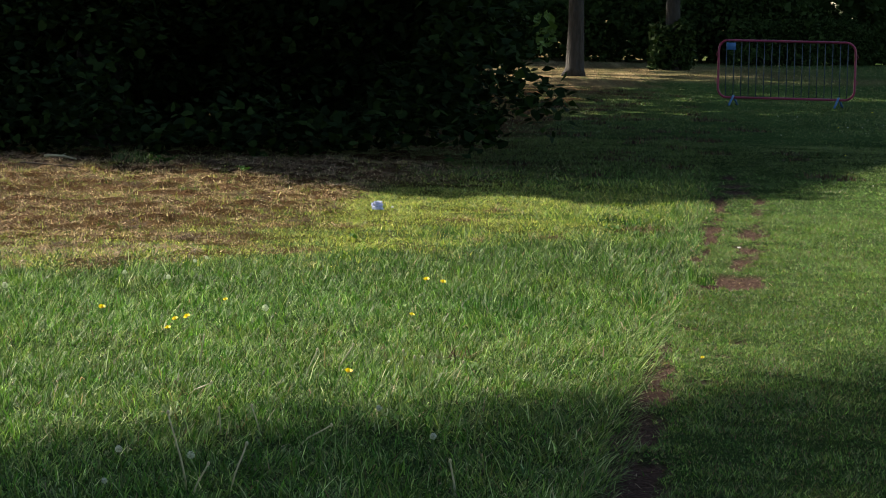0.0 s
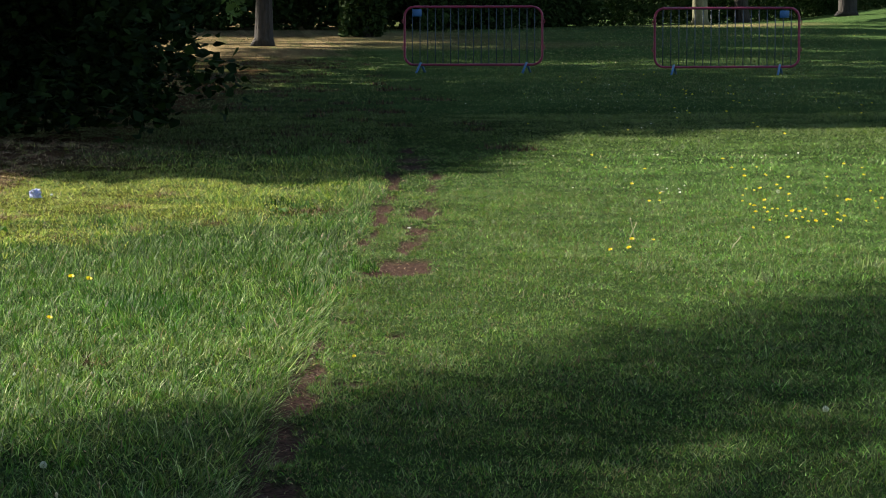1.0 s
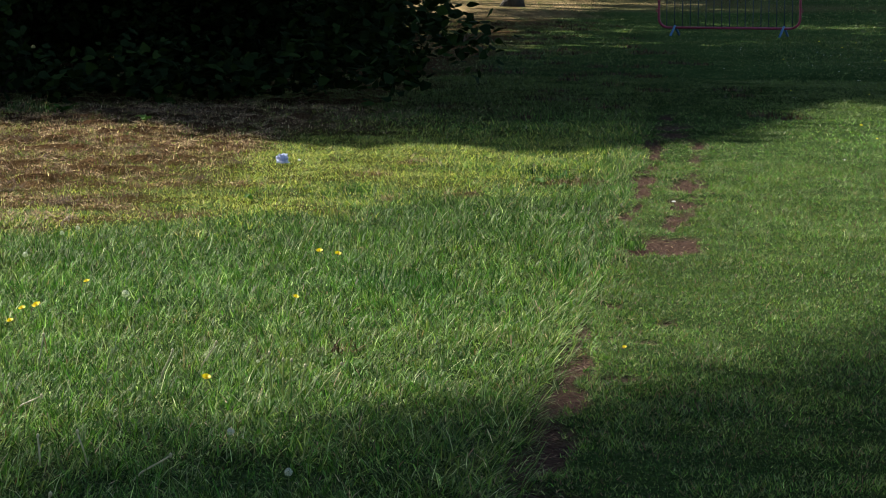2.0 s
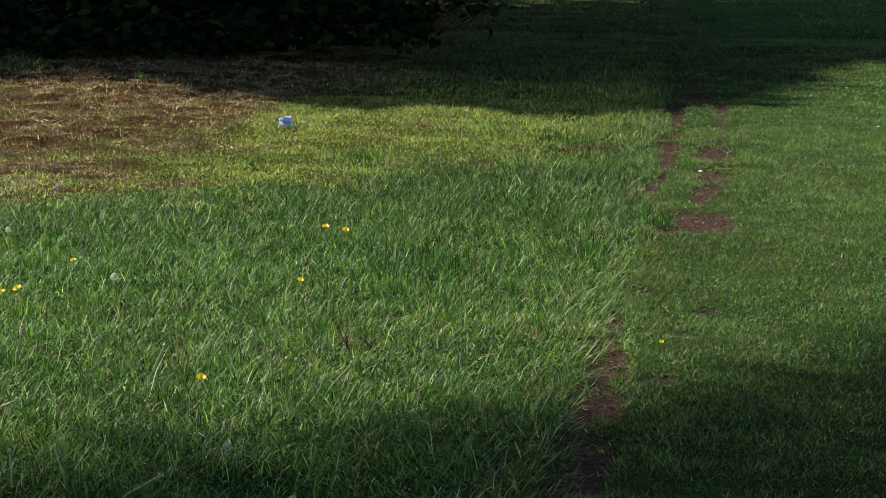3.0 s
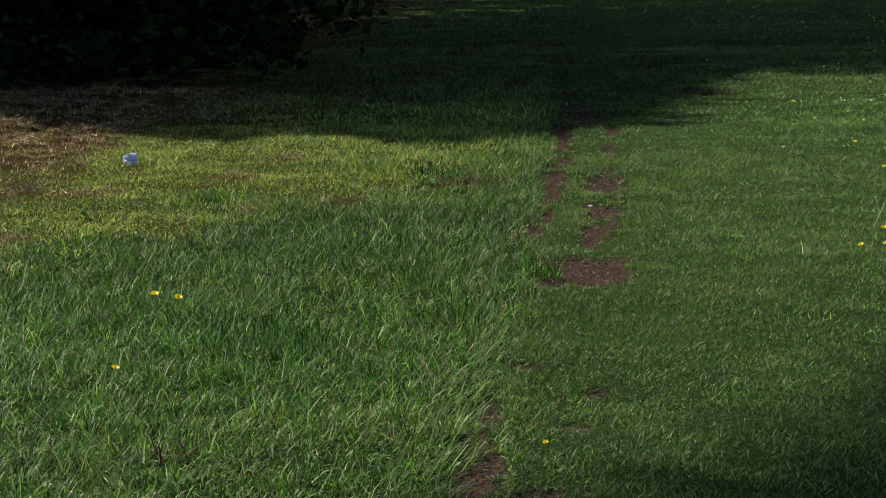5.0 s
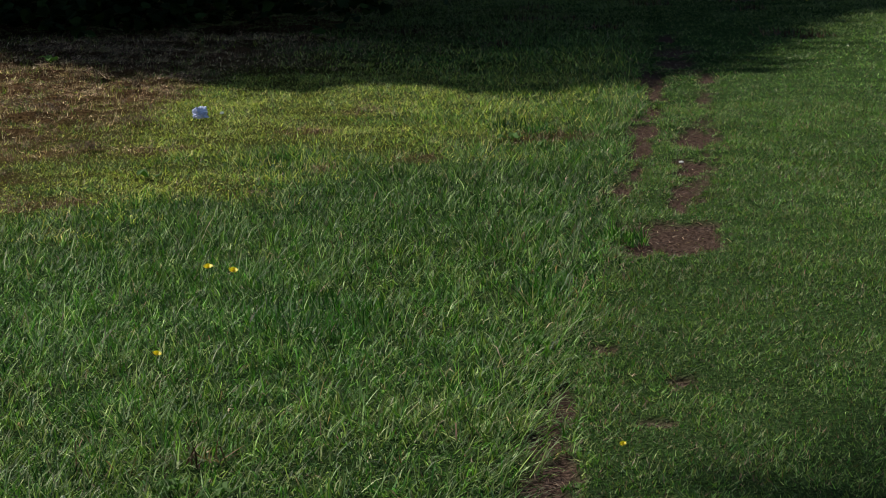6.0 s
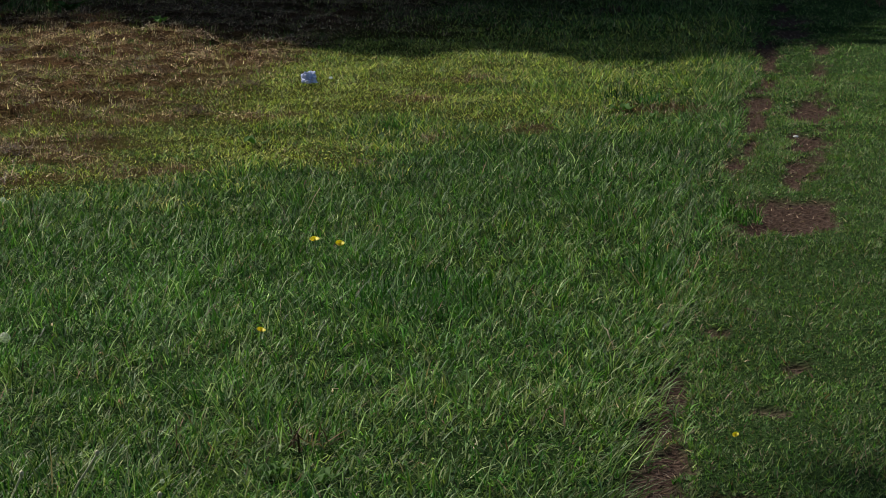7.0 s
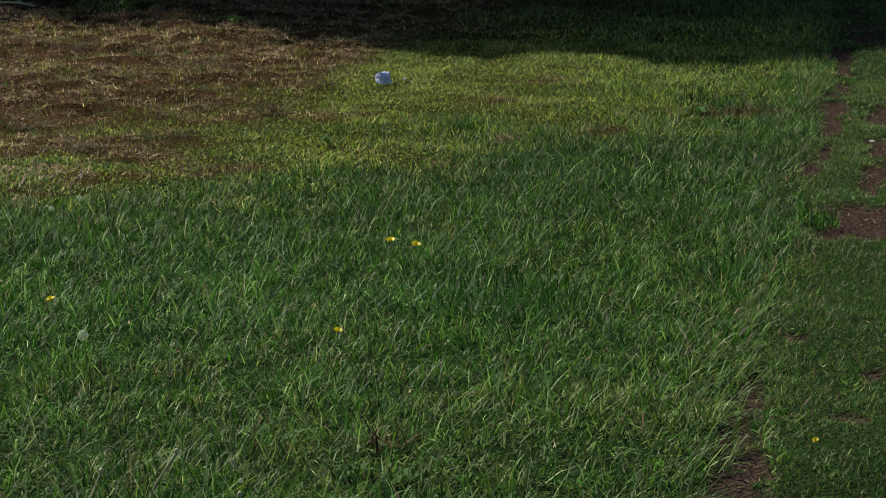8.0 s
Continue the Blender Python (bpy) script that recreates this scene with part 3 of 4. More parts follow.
# broad-leaved tree whose skirt sweeps the stubble
def skirt():
    """Points of the low hanging sprays along the tree's near side, a hollow under the boughs between them."""
    lobes = []
    for k in range(5):
        x = -6.2 + 0.62 * k
        lobes += [(x, 30.8 + 0.25 * math.sin(2.1 * k), 0.5 + 0.1 * math.sin(1.7 * k), 0.42, 1.0), (x + 0.2, 31.9, 1.4, 0.55, 0.8)]
    for k in range(7):
        x = -3.3 + 0.52 * k
        lobes += [(x, 32.9 + 0.3 * math.sin(2.7 * k), 0.8 + 0.2 * math.sin(1.9 * k), 0.5, 0.8), (x, 32.5, 1.5, 0.5, 0.7)]
    # a low hem near the ground
    lobes += [(-6.3 + 0.42 * k, 30.35 + 0.2 * math.sin(2.9 * k) + 0.05 * k, 0.24 + 0.06 * math.sin(1.3 * k), 0.26, 0.9) for k in range(15)]
    lobes += [(-0.35, 31.3, 0.62, 0.33, 0.9), (0.05, 31.2, 1.1, 0.5, 0.8), (0.45, 30.9, 0.85, 0.3, 0.6), (0.75, 30.5, 0.66, 0.2, 0.6), (0.2, 30.6, 0.45, 0.24, 0.8),
              (0.86, 30.4, 0.42, 0.09, 1.8), (0.1, 31.6, 1.7, 0.6, 0.8), (-0.75, 30.9, 0.42, 0.26, 0.9), (0.0, 30.5, 0.3, 0.2, 0.8)]
    p = in_lobes(lobes, 17000, 0.3)
    return p[p[:, 2] > 0.04 + 0.22 * wave(p[:, 0], p[:, 1], 2.5)]


def boughs():
    """The dense roof of leaves over the hollow."""
    lobes = [(-7 + 1.05 * k, 32.2 + 1.3 * j + 0.2 * math.sin(3.1 * k), 2.25 + 0.4 * j + 0.12 * math.sin(2.3 * k + j), 0.95, 0.5) for k in range(8) for j in range(4)]
    return in_lobes(lobes, 20000, 0.1)


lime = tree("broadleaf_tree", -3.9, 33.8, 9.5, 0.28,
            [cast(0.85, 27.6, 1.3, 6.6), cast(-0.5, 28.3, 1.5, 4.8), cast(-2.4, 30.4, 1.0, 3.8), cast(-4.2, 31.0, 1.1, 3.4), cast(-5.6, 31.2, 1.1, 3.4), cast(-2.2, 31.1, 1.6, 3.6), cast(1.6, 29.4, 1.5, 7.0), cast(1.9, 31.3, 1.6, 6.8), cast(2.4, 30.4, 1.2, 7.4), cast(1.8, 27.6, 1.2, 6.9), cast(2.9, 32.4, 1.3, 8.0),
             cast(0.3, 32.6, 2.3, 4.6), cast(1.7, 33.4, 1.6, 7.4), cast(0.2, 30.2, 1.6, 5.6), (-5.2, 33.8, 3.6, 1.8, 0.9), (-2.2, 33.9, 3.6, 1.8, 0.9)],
            30000, 0.2, M_SHADED_LIME, "broad-leaved tree with dark drooping foliage reaching the ground", bark=M_SHADED_BARK,
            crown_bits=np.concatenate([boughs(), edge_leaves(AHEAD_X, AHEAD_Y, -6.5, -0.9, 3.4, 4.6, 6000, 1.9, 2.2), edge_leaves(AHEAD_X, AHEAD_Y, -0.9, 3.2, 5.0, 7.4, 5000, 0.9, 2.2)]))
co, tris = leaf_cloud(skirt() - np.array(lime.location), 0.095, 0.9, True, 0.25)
ob = new("drooping_foliage", fast_mesh("drooping_foliage", co, tris, M_SHADED_LIME))
ob.parent = lime
tagged(ob, "low sprays of broad toothed leaves")
for k in range(4):
    x = -3.9 + 1.6 * k
    bm = bmesh.new()
    tip = Vector((min(0.6, x), 32.3 + 0.2 * (k % 2), 0.6 + 0.1 * (k % 3))) - Vector(lime.location)
    start = Vector((0, 0, 2.2 + 0.3 * (k % 3)))
    mid = (start + tip) / 2 + Vector((0, 0.3, 0.7))
    tube(bm, [start, (start + mid) / 2 + Vector((0, 0, 0.2)), mid, (mid + tip) / 2 + Vector((0, 0, 0.12)), tip], [0.07, 0.045, 0.03, 0.014, 0.005], 6)
    part("branch", bm, M_SHADED_BARK, lime)
# tall trees hidden from the walk, added to shade the lawn ahead
SHADE_TREE = "unseen tall broad-leaved tree added to shade the lawn ahead"
tree("shade_tree", -6.0, 47.0, 16, 0.4,
     [cast(3.5, 35.3, 2.5, 12), cast(6.2, 38.2, 2.8, 14), cast(3, 38.8, 3.2, 9), cast(0.5, 40, 3.5, 7), cast(6, 42, 3.5, 10), cast(5, 36.5, 2.3, 12), cast(2.7, 43.5, 2.2, 9), cast(1.4, 42, 2.0, 8), cast(4.6, 44.5, 2.0, 10), (-7, 48, 12, 4)],
     18000, 0.4, M_CANOPY, SHADE_TREE, clear=2.2, crown_bits=edge_leaves(AHEAD_X, AHEAD_Y, 2.9, 9, 10.5, 14, 8000, 0.7, 3.0))
tree("shade_tree", -4.0, 56.0, 20, 0.42,
     [cast(9, 39.2, 2.8, 16), cast(12.3, 39.9, 3.0, 18), cast(8, 43, 4, 13), cast(13, 44, 4, 16), cast(17, 42, 4, 20), cast(3, 46, 4, 8), cast(19, 48, 4.5, 20), cast(7, 47, 3.4, 11), cast(11, 47, 3.4, 14), cast(14.5, 48, 3.4, 17)],
     12500, 0.5, M_CANOPY, SHADE_TREE, clear=2.2)
tree("shade_tree", -3.0, 65.0, 21, 0.42,
     [cast(5, 50, 4.6, 9), cast(10.5, 50, 4.6, 13), cast(16, 52, 4.6, 17), cast(22, 53, 5, 20), cast(4, 57, 4.6, 8), cast(10, 58, 4.6, 12), cast(16, 60, 4.6, 16), cast(0, 52, 4, 7), cast(7.5, 54, 3.2, 10), cast(3.5, 52.5, 3, 8),
      cast(11, 66, 4.5, 15), cast(17, 67, 4.5, 18), cast(2, 63, 3, 9), cast(5.5, 63.5, 3, 10), cast(3.5, 67.0, 2.6, 10)],
     14500, 0.55, M_CANOPY, SHADE_TREE, clear=2.2)
tree("shade_tree", -8.0, 88.0, 24, 0.45,
     [cast(10, 75, 4.5, 17), cast(15, 76, 4.5, 20), cast(9, 82, 4, 14), cast(14, 84, 4.5, 17), cast(18, 77, 4.5, 21), cast(6, 69, 4, 16), cast(11, 90, 4, 13), cast(21, 70, 5, 22), cast(7, 66, 4, 18)],
     20000, 0.6, M_CANOPY, SHADE_TREE, clear=2.4)
tree("shade_tree", -10.5, 40.0, 13, 0.35,
     [cast(-3.5, 33.5, 2.6, 7), cast(-2, 35.5, 2.8, 8), cast(-5, 32.5, 2.4, 6), cast(-1.0, 37.5, 2.8, 9), cast(-6, 36, 2.6, 5), cast(-7, 33, 2.2, 4), (-10, 41, 9, 3)],
     16000, 0.42, M_CANOPY, SHADE_TREE, clear=1.6)
# trees beside the walk, out of sight, that shade the near grass
def behind_line(first, last, h0):
    """Crown lobes whose shade lies behind the slanting line on the lawn."""
    out = []
    for k in range(first, last):
        x = -2.4 + 1.1 * k
        y = float(np.interp(x, BESIDE_X, BESIDE_Y))
        out += [cast(x + 0.9, y - 1.5, 1.3, h0 + 0.35 * k, 0.7), cast(x + 2.2, y - 3.2, 1.7, h0 + 0.35 * k, 0.7)]
    return out


tree("roadside_tree", -8.2, 11.5, 14, 0.4,
     behind_line(0, 4, 9) + [cast(-1.6, 4.6, 2.6, 9), cast(-2, 0, 3.2, 9), cast(2.6, 4.3, 3.0, 11), cast(-3.5, 7.5, 1.8, 9), cast(-0.5, 7.5, 1.8, 10)],
     24000, 0.15, M_CANOPY, "tall leafy tree shading the near lawn", clear=2.5, crown_bits=edge_leaves(BESIDE_X, BESIDE_Y, -4, 1.2, 9, 10.5, 9000, 1.5, 2.0))
tree("roadside_tree", -6.5, 12.8, 15, 0.42,
     behind_line(4, 10, 9) + [cast(2.4, 11.0, 1.5, 11), cast(3.6, 12.0, 1.5, 11), cast(4.4, 10.4, 2.4, 11), cast(6.0, 13.0, 2.5, 11), cast(5.6, 8, 3.2, 12), cast(8.0, 15.0, 2.6, 12), cast(8.8, 11, 3.4, 13), cast(10.6, 17.2, 3.2, 13)],
     17000, 0.15, M_CANOPY, "tall leafy tree shading the near lawn", clear=2.5, crown_bits=edge_leaves(BESIDE_X, BESIDE_Y, 1.2, 8, 10.5, 12, 8500, 1.6, 2.0))
# park trees beyond the barriers
tree("park_tree", 2.66, 75.2, 15, 0.215, [(2.6, 76, 8, 4), (4.5, 74, 11, 3.5), (0.5, 78, 11, 3.5)], 4000, 0.4, M_CANOPY, "park tree with straight grey-brown trunk", clear=2.0)
tree("park_tree", 5.71, 86.5, 14, 0.22, [(5.6, 87, 7, 4), (7, 85, 10, 3.5)], 3500, 0.4, M_CANOPY, "park tree with slender shaded trunk", clear=2.0)
tree("park_tree", 18.46, 107.0, 14, 0.27, [(18, 107, 8, 4.5), (21, 108, 11, 4)], 3000, 0.45, M_CANOPY, "park tree with mossy trunk coloured pale as if sunlit", clear=2.2, bark=M_SUNLIT_MOSSBARK)
tree("park_tree", 18.1, 110.5, 14, 0.3, [(21, 112.5, 8.5, 4), (24, 113, 11, 4)], 3000, 0.45, M_CANOPY, "park tree with dark shaded trunk", clear=2.2)
tree("park_tree", 20.66, 111.0, 14, 0.25, [(22, 111, 8, 4), (24, 112, 11, 4)], 3000, 0.45, M_CANOPY, "leaning park tree with dark trunk", lean=(-0.9, 0), clear=2.2)
tree("park_tree", 10.79, 103.0, 14, 0.26, [(11, 104, 8, 4), (9, 105, 11, 4)], 3000, 0.45, M_CANOPY, "park tree with dark shaded trunk", clear=2.2)
tree("park_tree", 25.3, 115.0, 14, 0.35, [(27, 115, 8, 4), (29, 116, 11, 4)], 3000, 0.45, M_CANOPY, "park tree with dark shaded trunk", clear=2.2)


def hedge(name, x0, x1, y0, y1, h, depth, n, size, mat, label, bottom=0.05):
    """A leafy bank with an uneven top between two points."""
    t = rng.random(n)
    x, y = x0 + (x1 - x0) * t, y0 + (y1 - y0) * t
    top = h * (0.7 + 0.45 * wave(x, y, 0.5) + 0.25 * wave(x, y, 2.1))
    p = np.stack([x, y + rng.normal(0, depth / 2.5, n), bottom + top * rng.random(n) ** 0.75], 1)
    co, tris = leaf_cloud(p, size, 0.4)
    # coarser leaves added in its heart to stop light showing through
    q = p[:: 6] * 1.0
    q[:, 1] = (y + rng.normal(0, depth / 6, n))[:: 6]
    q[:, 2] = bottom + (q[:, 2] - bottom) * 0.85
    co_in, tris_in = leaf_cloud(q, size * 2.4, 0.2)
    co, tris = np.concatenate([co, co_in]), np.concatenate([tris, tris_in + len(co)])
    return tagged(new(name, fast_mesh(name, co, tris, mat)), label, "hedge", kind="stuff")


hedge("hedge", -14, 11, 97, 99, 2.2, 2.5, 24000, 0.17, M_SHADED_SHRUB, "dark overgrown hedge of mixed shrubs at the park edge", 0.0)
hedge("hedge", 8, 36, 95.5, 133, 1.25, 1.2, 36000, 0.115, M_SHADED_SHRUB, "dark clipped boundary hedge behind the park trees", 0.0)
# leaf row added behind the tree to hide the lit ground there
hedge("leaf_backing", -9, 0.1, 40.5, 41.5, 2.0, 1.6, 9000, 0.2, M_SHADED_LIME, "dark tall leaf row added behind the broad-leaved tree to hide lit ground", 0.0)
hedge("hedge", -16, 14, 101, 104, 3.4, 2.0, 14000, 0.3, M_SHADED_SHRUB, "dark tall shrubs behind the hedge", 0.0)
# leaf row added under the tree so its hollow reads as dark shade
hedge("leaf_backing", -9, -0.7, 34.6, 35.2, 1.3, 1.6, 9000, 0.13, M_SHADED_LIME, "dark low leaf row added beneath the broad-leaved tree to darken its hollow", 0.0)
hedge("distant_trees", -60, -3, 122, 133, 16, 7, 18000, 0.8, M_SHADED_SHRUB, "distant mixed trees closing the park", 0.2)
hedge("distant_trees", 34, 75, 134, 140, 16, 7, 9000, 0.8, M_SHADED_SHRUB, "distant mixed trees closing the park", 0.2)
# trees above the line of sight, added to keep sun off the hedge
hedge("hedge_shade_trees", -34, 10, 102, 106, 17, 4, 30000, 0.7, M_CANOPY, "unseen trees added above the hedge to shade it", 2.2)
hedge("hedge_shade_trees", 27, 60, 124, 150, 15, 4, 14000, 0.7, M_CANOPY, "unseen trees added above the hedge to shade it", 2.2)
# this last line of trees is unseen, added to screen off low sky
hedge("distant_trees", -45, 45, -34, -30, 15, 7, 14000, 0.8, M_SHADED_SHRUB, "unseen tree line added behind the walk to block sky light", 0.2)
hedge("garden_shrubs", 8, 20.2, 104, 119, 2.0, 2.0, 9000, 0.15, M_SHADED_SHRUB, "dark mixed garden shrubs beyond the hedge", 0.1)
hedge("garden_shrubs", 24.6, 42, 124.5, 146, 2.4, 3.0, 7000, 0.24, M_SHADED_SHRUB, "dark mixed garden shrubs beyond the hedge", 0.2)
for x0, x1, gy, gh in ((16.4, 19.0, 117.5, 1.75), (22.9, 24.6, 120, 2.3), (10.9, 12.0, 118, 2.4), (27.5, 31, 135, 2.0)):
    hedge("garden_bush", x0, x1, gy, gy + 0.6, gh, 1.0, 1500, 0.15, M_SUNLIT_LEAF, "green garden bush coloured bright for sun beyond the hedge", 0.2)


hedge("ivy_shrub", 5.1, 6.3, 86.2, 86.5, 1.5, 0.7, 1500, 0.16, M_SHADED_SHRUB, "dark ivy and shrub growth round a tree base", 0.0)
hedge("garden_shrub", 2.05, 2.6, 91, 91.5, 0.9, 0.8, 110, 0.17, M_SUNLIT_LEAF, "small shrub coloured bright for sun in the dark hedge", 0.45)


# ---- crowd barriers ----
def barrier(x, y, turn, width, plate, label):
    base = tagged(new("crowd_barrier"), label, "barrier", "crowd barriers")
    base.matrix_world = pose(x, y, float(land(np.array(x), np.array(y))), 0, 0, turn)
    hw, lo, hi, r = width / 2, 0.13, 1.1, 0.16
    corner = lambda cx, cz, a0: [(cx + r * math.cos(a0 + q * math.pi / 10), 0, cz + r * math.sin(a0 + q * math.pi / 10)) for q in range(6)]
    loop = corner(hw - r, hi - r, 0) + corner(-hw + r, hi - r, math.pi / 2) + corner(-hw + r, lo + r, math.pi) + corner(hw - r, lo + r, 1.5 * math.pi)
    part("frame", tube(bmesh.new(), loop, 0.021, 10, closed=True), M_RED, base, "rounded frame of red painted tube")
    n = 17
    me = None
    for i in range(n):
        bx = -hw + width * (i + 1) / (n + 1)
        if me is None:
            ob = part("bar", tube(bmesh.new(), [(0, 0, lo), (0, 0, hi)], 0.008, 6), M_TEAL, base, "thin upright bar")
            me = ob.data
        else:
            ob = new("bar", me)
            ob.parent = base
        ob.location.x = bx
    for fx in (-0.89, 0.89):
        bm = bmesh.new()
        for s in (-1, 1):
            tube(bm, [(fx, 0, lo + 0.03), (fx + 0.045 * s, 0.12 * s, 0.07), (fx + 0.08 * s, 0.22 * s, 0.0)], 0.02, 8)
        part("foot", bm, M_BLUE, base, "splayed blue painted foot")
    for side in (-1, 1):
        for z in (0.42, 0.86):
            e = side * hw
            part("hook", tube(bmesh.new(), [(e, 0, z + 0.03), (e + side * 0.035, 0, z + 0.03), (e + side * 0.045, 0, z), (e + side * 0.035, 0, z - 0.03), (e, 0, z - 0.03)], 0.007, 6), M_RED, base)
    bm = bmesh.new()
    bmesh.ops.create_cube(bm, size=1, matrix=Matrix.Translation((plate, -0.012, hi - 0.1)) @ Matrix.Diagonal((0.16, 0.008, 0.12, 1)))
    bmesh.ops.bevel(bm, geom=bm.edges[:], offset=0.003, segments=1, affect="EDGES")
    part("plate", bm, M_BLUE, base, "small blue sign plate")
    return base


barrier(5.49, 53.6, -3, 2.31, -0.95, "red tube crowd barrier with blue feet standing on the grass")
barrier(9.58, 52.4, 1, 2.42, 0.96, "red tube crowd barrier with blue feet standing on the grass")


# ---- hedge gardens and the house behind ----
M_BRICK = rough_material("red_brick", (0.22, 0.09, 0.06), (0.36, 0.16, 0.10), 9, 0.9, 0.5, 0.01)
M_TILE = rough_material("roof_tile", (0.12, 0.06, 0.045), (0.2, 0.1, 0.08), 6, 0.9, 0.6, 0.02)
M_WHITE = rough_material("white_paint", (0.62, 0.62, 0.60), (0.8, 0.8, 0.78), 12, 0.6, 0.2, 0.003)
M_GLASS, _n, _l, _b = material("window_glass", 0.05, 0, 0.5)
_b.inputs["Base Color"].default_value = (0.03, 0.035, 0.04, 1)


def box(bm, x0, x1, y0, y1, z0, z1, bevel=0.0):
    r = bmesh.ops.create_cube(bm, size=1, matrix=Matrix.Translation(((x0 + x1) / 2, (y0 + y1) / 2, (z0 + z1) / 2)) @ Matrix.Diagonal((x1 - x0, y1 - y0, z1 - z0, 1)))
    if bevel:
        bmesh.ops.bevel(bm, geom=list({e for v in r["verts"] for e in v.link_edges}), offset=bevel, segments=1, affect="EDGES")
    return bm


def house(x, y, w, d):
    base = tagged(new("house"), "red brick house with tiled roof beyond the hedge", "house")
    base.location = (x, y, 0)
    part("wall", box(bmesh.new(), 0, w, 0, d, -0.2, 5.2), M_BRICK, base, smooth=False)
    bm = bmesh.new()
    v = [bm.verts.new(p) for p in ((-0.4, -0.4, 5.2), (w + 0.4, -0.4, 5.2), (w + 0.4, d + 0.4, 5.2), (-0.4, d + 0.4, 5.2), (-0.4, d / 2, 8), (w + 0.4, d / 2, 8))]
    for f in ((0, 1, 5, 4), (2, 3, 4, 5), (0, 4, 3), (1, 2, 5), (3, 2, 1, 0)):
        bm.faces.new([v[i] for i in f])
    part("roof", bm, M_TILE, base, "brown tiled roof", smooth=False)
    for wx, wz in ((w * 0.2, 1.0), (w * 0.7, 1.0), (w * 0.2, 3.4), (w * 0.7, 3.4)):
        fr = part("window", box(bmesh.new(), wx - 0.6, wx + 0.6, -0.05, 0.1, wz, wz + 1.2, 0.01), M_WHITE, base, "white framed window", smooth=False)
        part("pane", box(bmesh.new(), wx - 0.5, wx + 0.5, -0.07, 0.0, wz + 0.1, wz + 1.1), M_GLASS, fr, smooth=False)
    return base


house(25.9, 150, 9, 8)
house(39, 153, 9, 8)


# ---- litter, plants and flowers in the grass ----
def plain(name, colour, rough=0.6, spec=0.3, vary=0.2):
    return rough_material(name, tuple(c * (1 - vary) for c in colour), colour, 120, rough, 0.2, 0.002, None, 0.0, spec)


M_PETAL = leaf_material("yellow_petal", [(0.72, 0.55, 0.012), (0.82, 0.68, 0.02)], 0.25, 0.6)
M_DAISY = leaf_material("white_petal", [(0.7, 0.7, 0.68), (0.8, 0.8, 0.78)], 0.2, 0.6)
M_EYE = plain("flower_eye", (0.6, 0.4, 0.03))
M_STEM = plain("green_stem", (0.11, 0.16, 0.045))
M_DRY = plain("dry_stalk", (0.42, 0.38, 0.22))
M_FLUFF = leaf_material("seed_fluff", [(0.42, 0.42, 0.40), (0.55, 0.55, 0.52)], 0.4, 0.8)
M_PLASTIC = plain("pale_blue_film", (0.52, 0.56, 0.80), 0.5, 0.4, 0.2)
M_PAPER = plain("white_paper", (0.75, 0.75, 0.72), 0.7, 0.3, 0.15)
M_TWIG = plain("dark_twig", (0.06, 0.045, 0.03), 0.9)


def high(x, y):
    return float(land(np.array(float(x)), np.array(float(y))))


def petals(bm, n, r, z, lift, wide, rings=1):
    """Rings of narrow petals round a centre."""
    for k in range(rings):
        rr, zz = r * (1 - 0.3 * k), z + 0.003 * k
        for i in range(n):
            a = 2 * math.pi * (i + 0.5 * k) / n
            c, s = math.cos(a), math.sin(a)
            q = [(0.12 * rr * c, 0.12 * rr * s, zz), (0.7 * rr * c - wide * s, 0.7 * rr * s + wide * c, zz + lift * 0.7),
                 (rr * c, rr * s, zz + lift), (0.7 * rr * c + wide * s, 0.7 * rr * s - wide * c, zz + lift * 0.7)]
            bm.faces.new([bm.verts.new(p) for p in q])
    return bm


def ball(bm, r, z, flat=1.0, x=0.0, y=0.0):
    bmesh.ops.create_icosphere(bm, subdivisions=1, radius=r, matrix=Matrix.Translation((x, y, z)) @ Matrix.Diagonal((1, 1, flat, 1)))
    return bm


def flower_model(name, kind, h, r, label, group):
    base = tagged(new(name), label, "flower", group)
    part("stem", tube(bmesh.new(), [(0, 0, -0.01), (0.006, 0.002, h * 0.5), (0, 0, h)], [0.002, 0.0018, 0.0015], 5), M_STEM, base)
    if kind == "yellow":
        bm = petals(bmesh.new(), 14, r, h, r * 0.5, r * 0.16, 3)
        part("head", bm, M_PETAL, base, "bright yellow ray petals", smooth=False)
        part("eye", ball(bmesh.new(), r * 0.3, h + 0.004, 0.5), M_EYE, base)
    elif kind == "daisy":
        part("head", petals(bmesh.new(), 12, r, h, r * 0.25, r * 0.16, 1), M_DAISY, base, "white ray petals", smooth=False)
        part("eye", ball(bmesh.new(), r * 0.35, h + 0.002, 0.5), M_EYE, base, "yellow centre")
    else:
        bm = bmesh.new()
        rr = random.Random(5)
        for _ in range(150):
            d = Vector((rr.gauss(0, 1), rr.gauss(0, 1), rr.gauss(0, 1))).normalized()
            u = d.orthogonal().normalized() * r * 0.17
            v = d.cross(u)
            c = Vector((0, 0, h)) + d * r * rr.uniform(0.85, 1.0)
            bm.faces.new([bm.verts.new(c + q) for q in (u, v, -u, -v)])
            bm.faces.new([bm.verts.new(p) for p in (Vector((0, 0, h)), c, Vector((0, 0, h)) + (c - Vector((0, 0, h))) * 0.6 + u * 0.07)])
        part("seed_head", bm, M_FLUFF, base, "pale fluffy seed globe", smooth=False)
        part("eye", ball(bmesh.new(), r * 0.22, h), M_STEM, base)
    return base


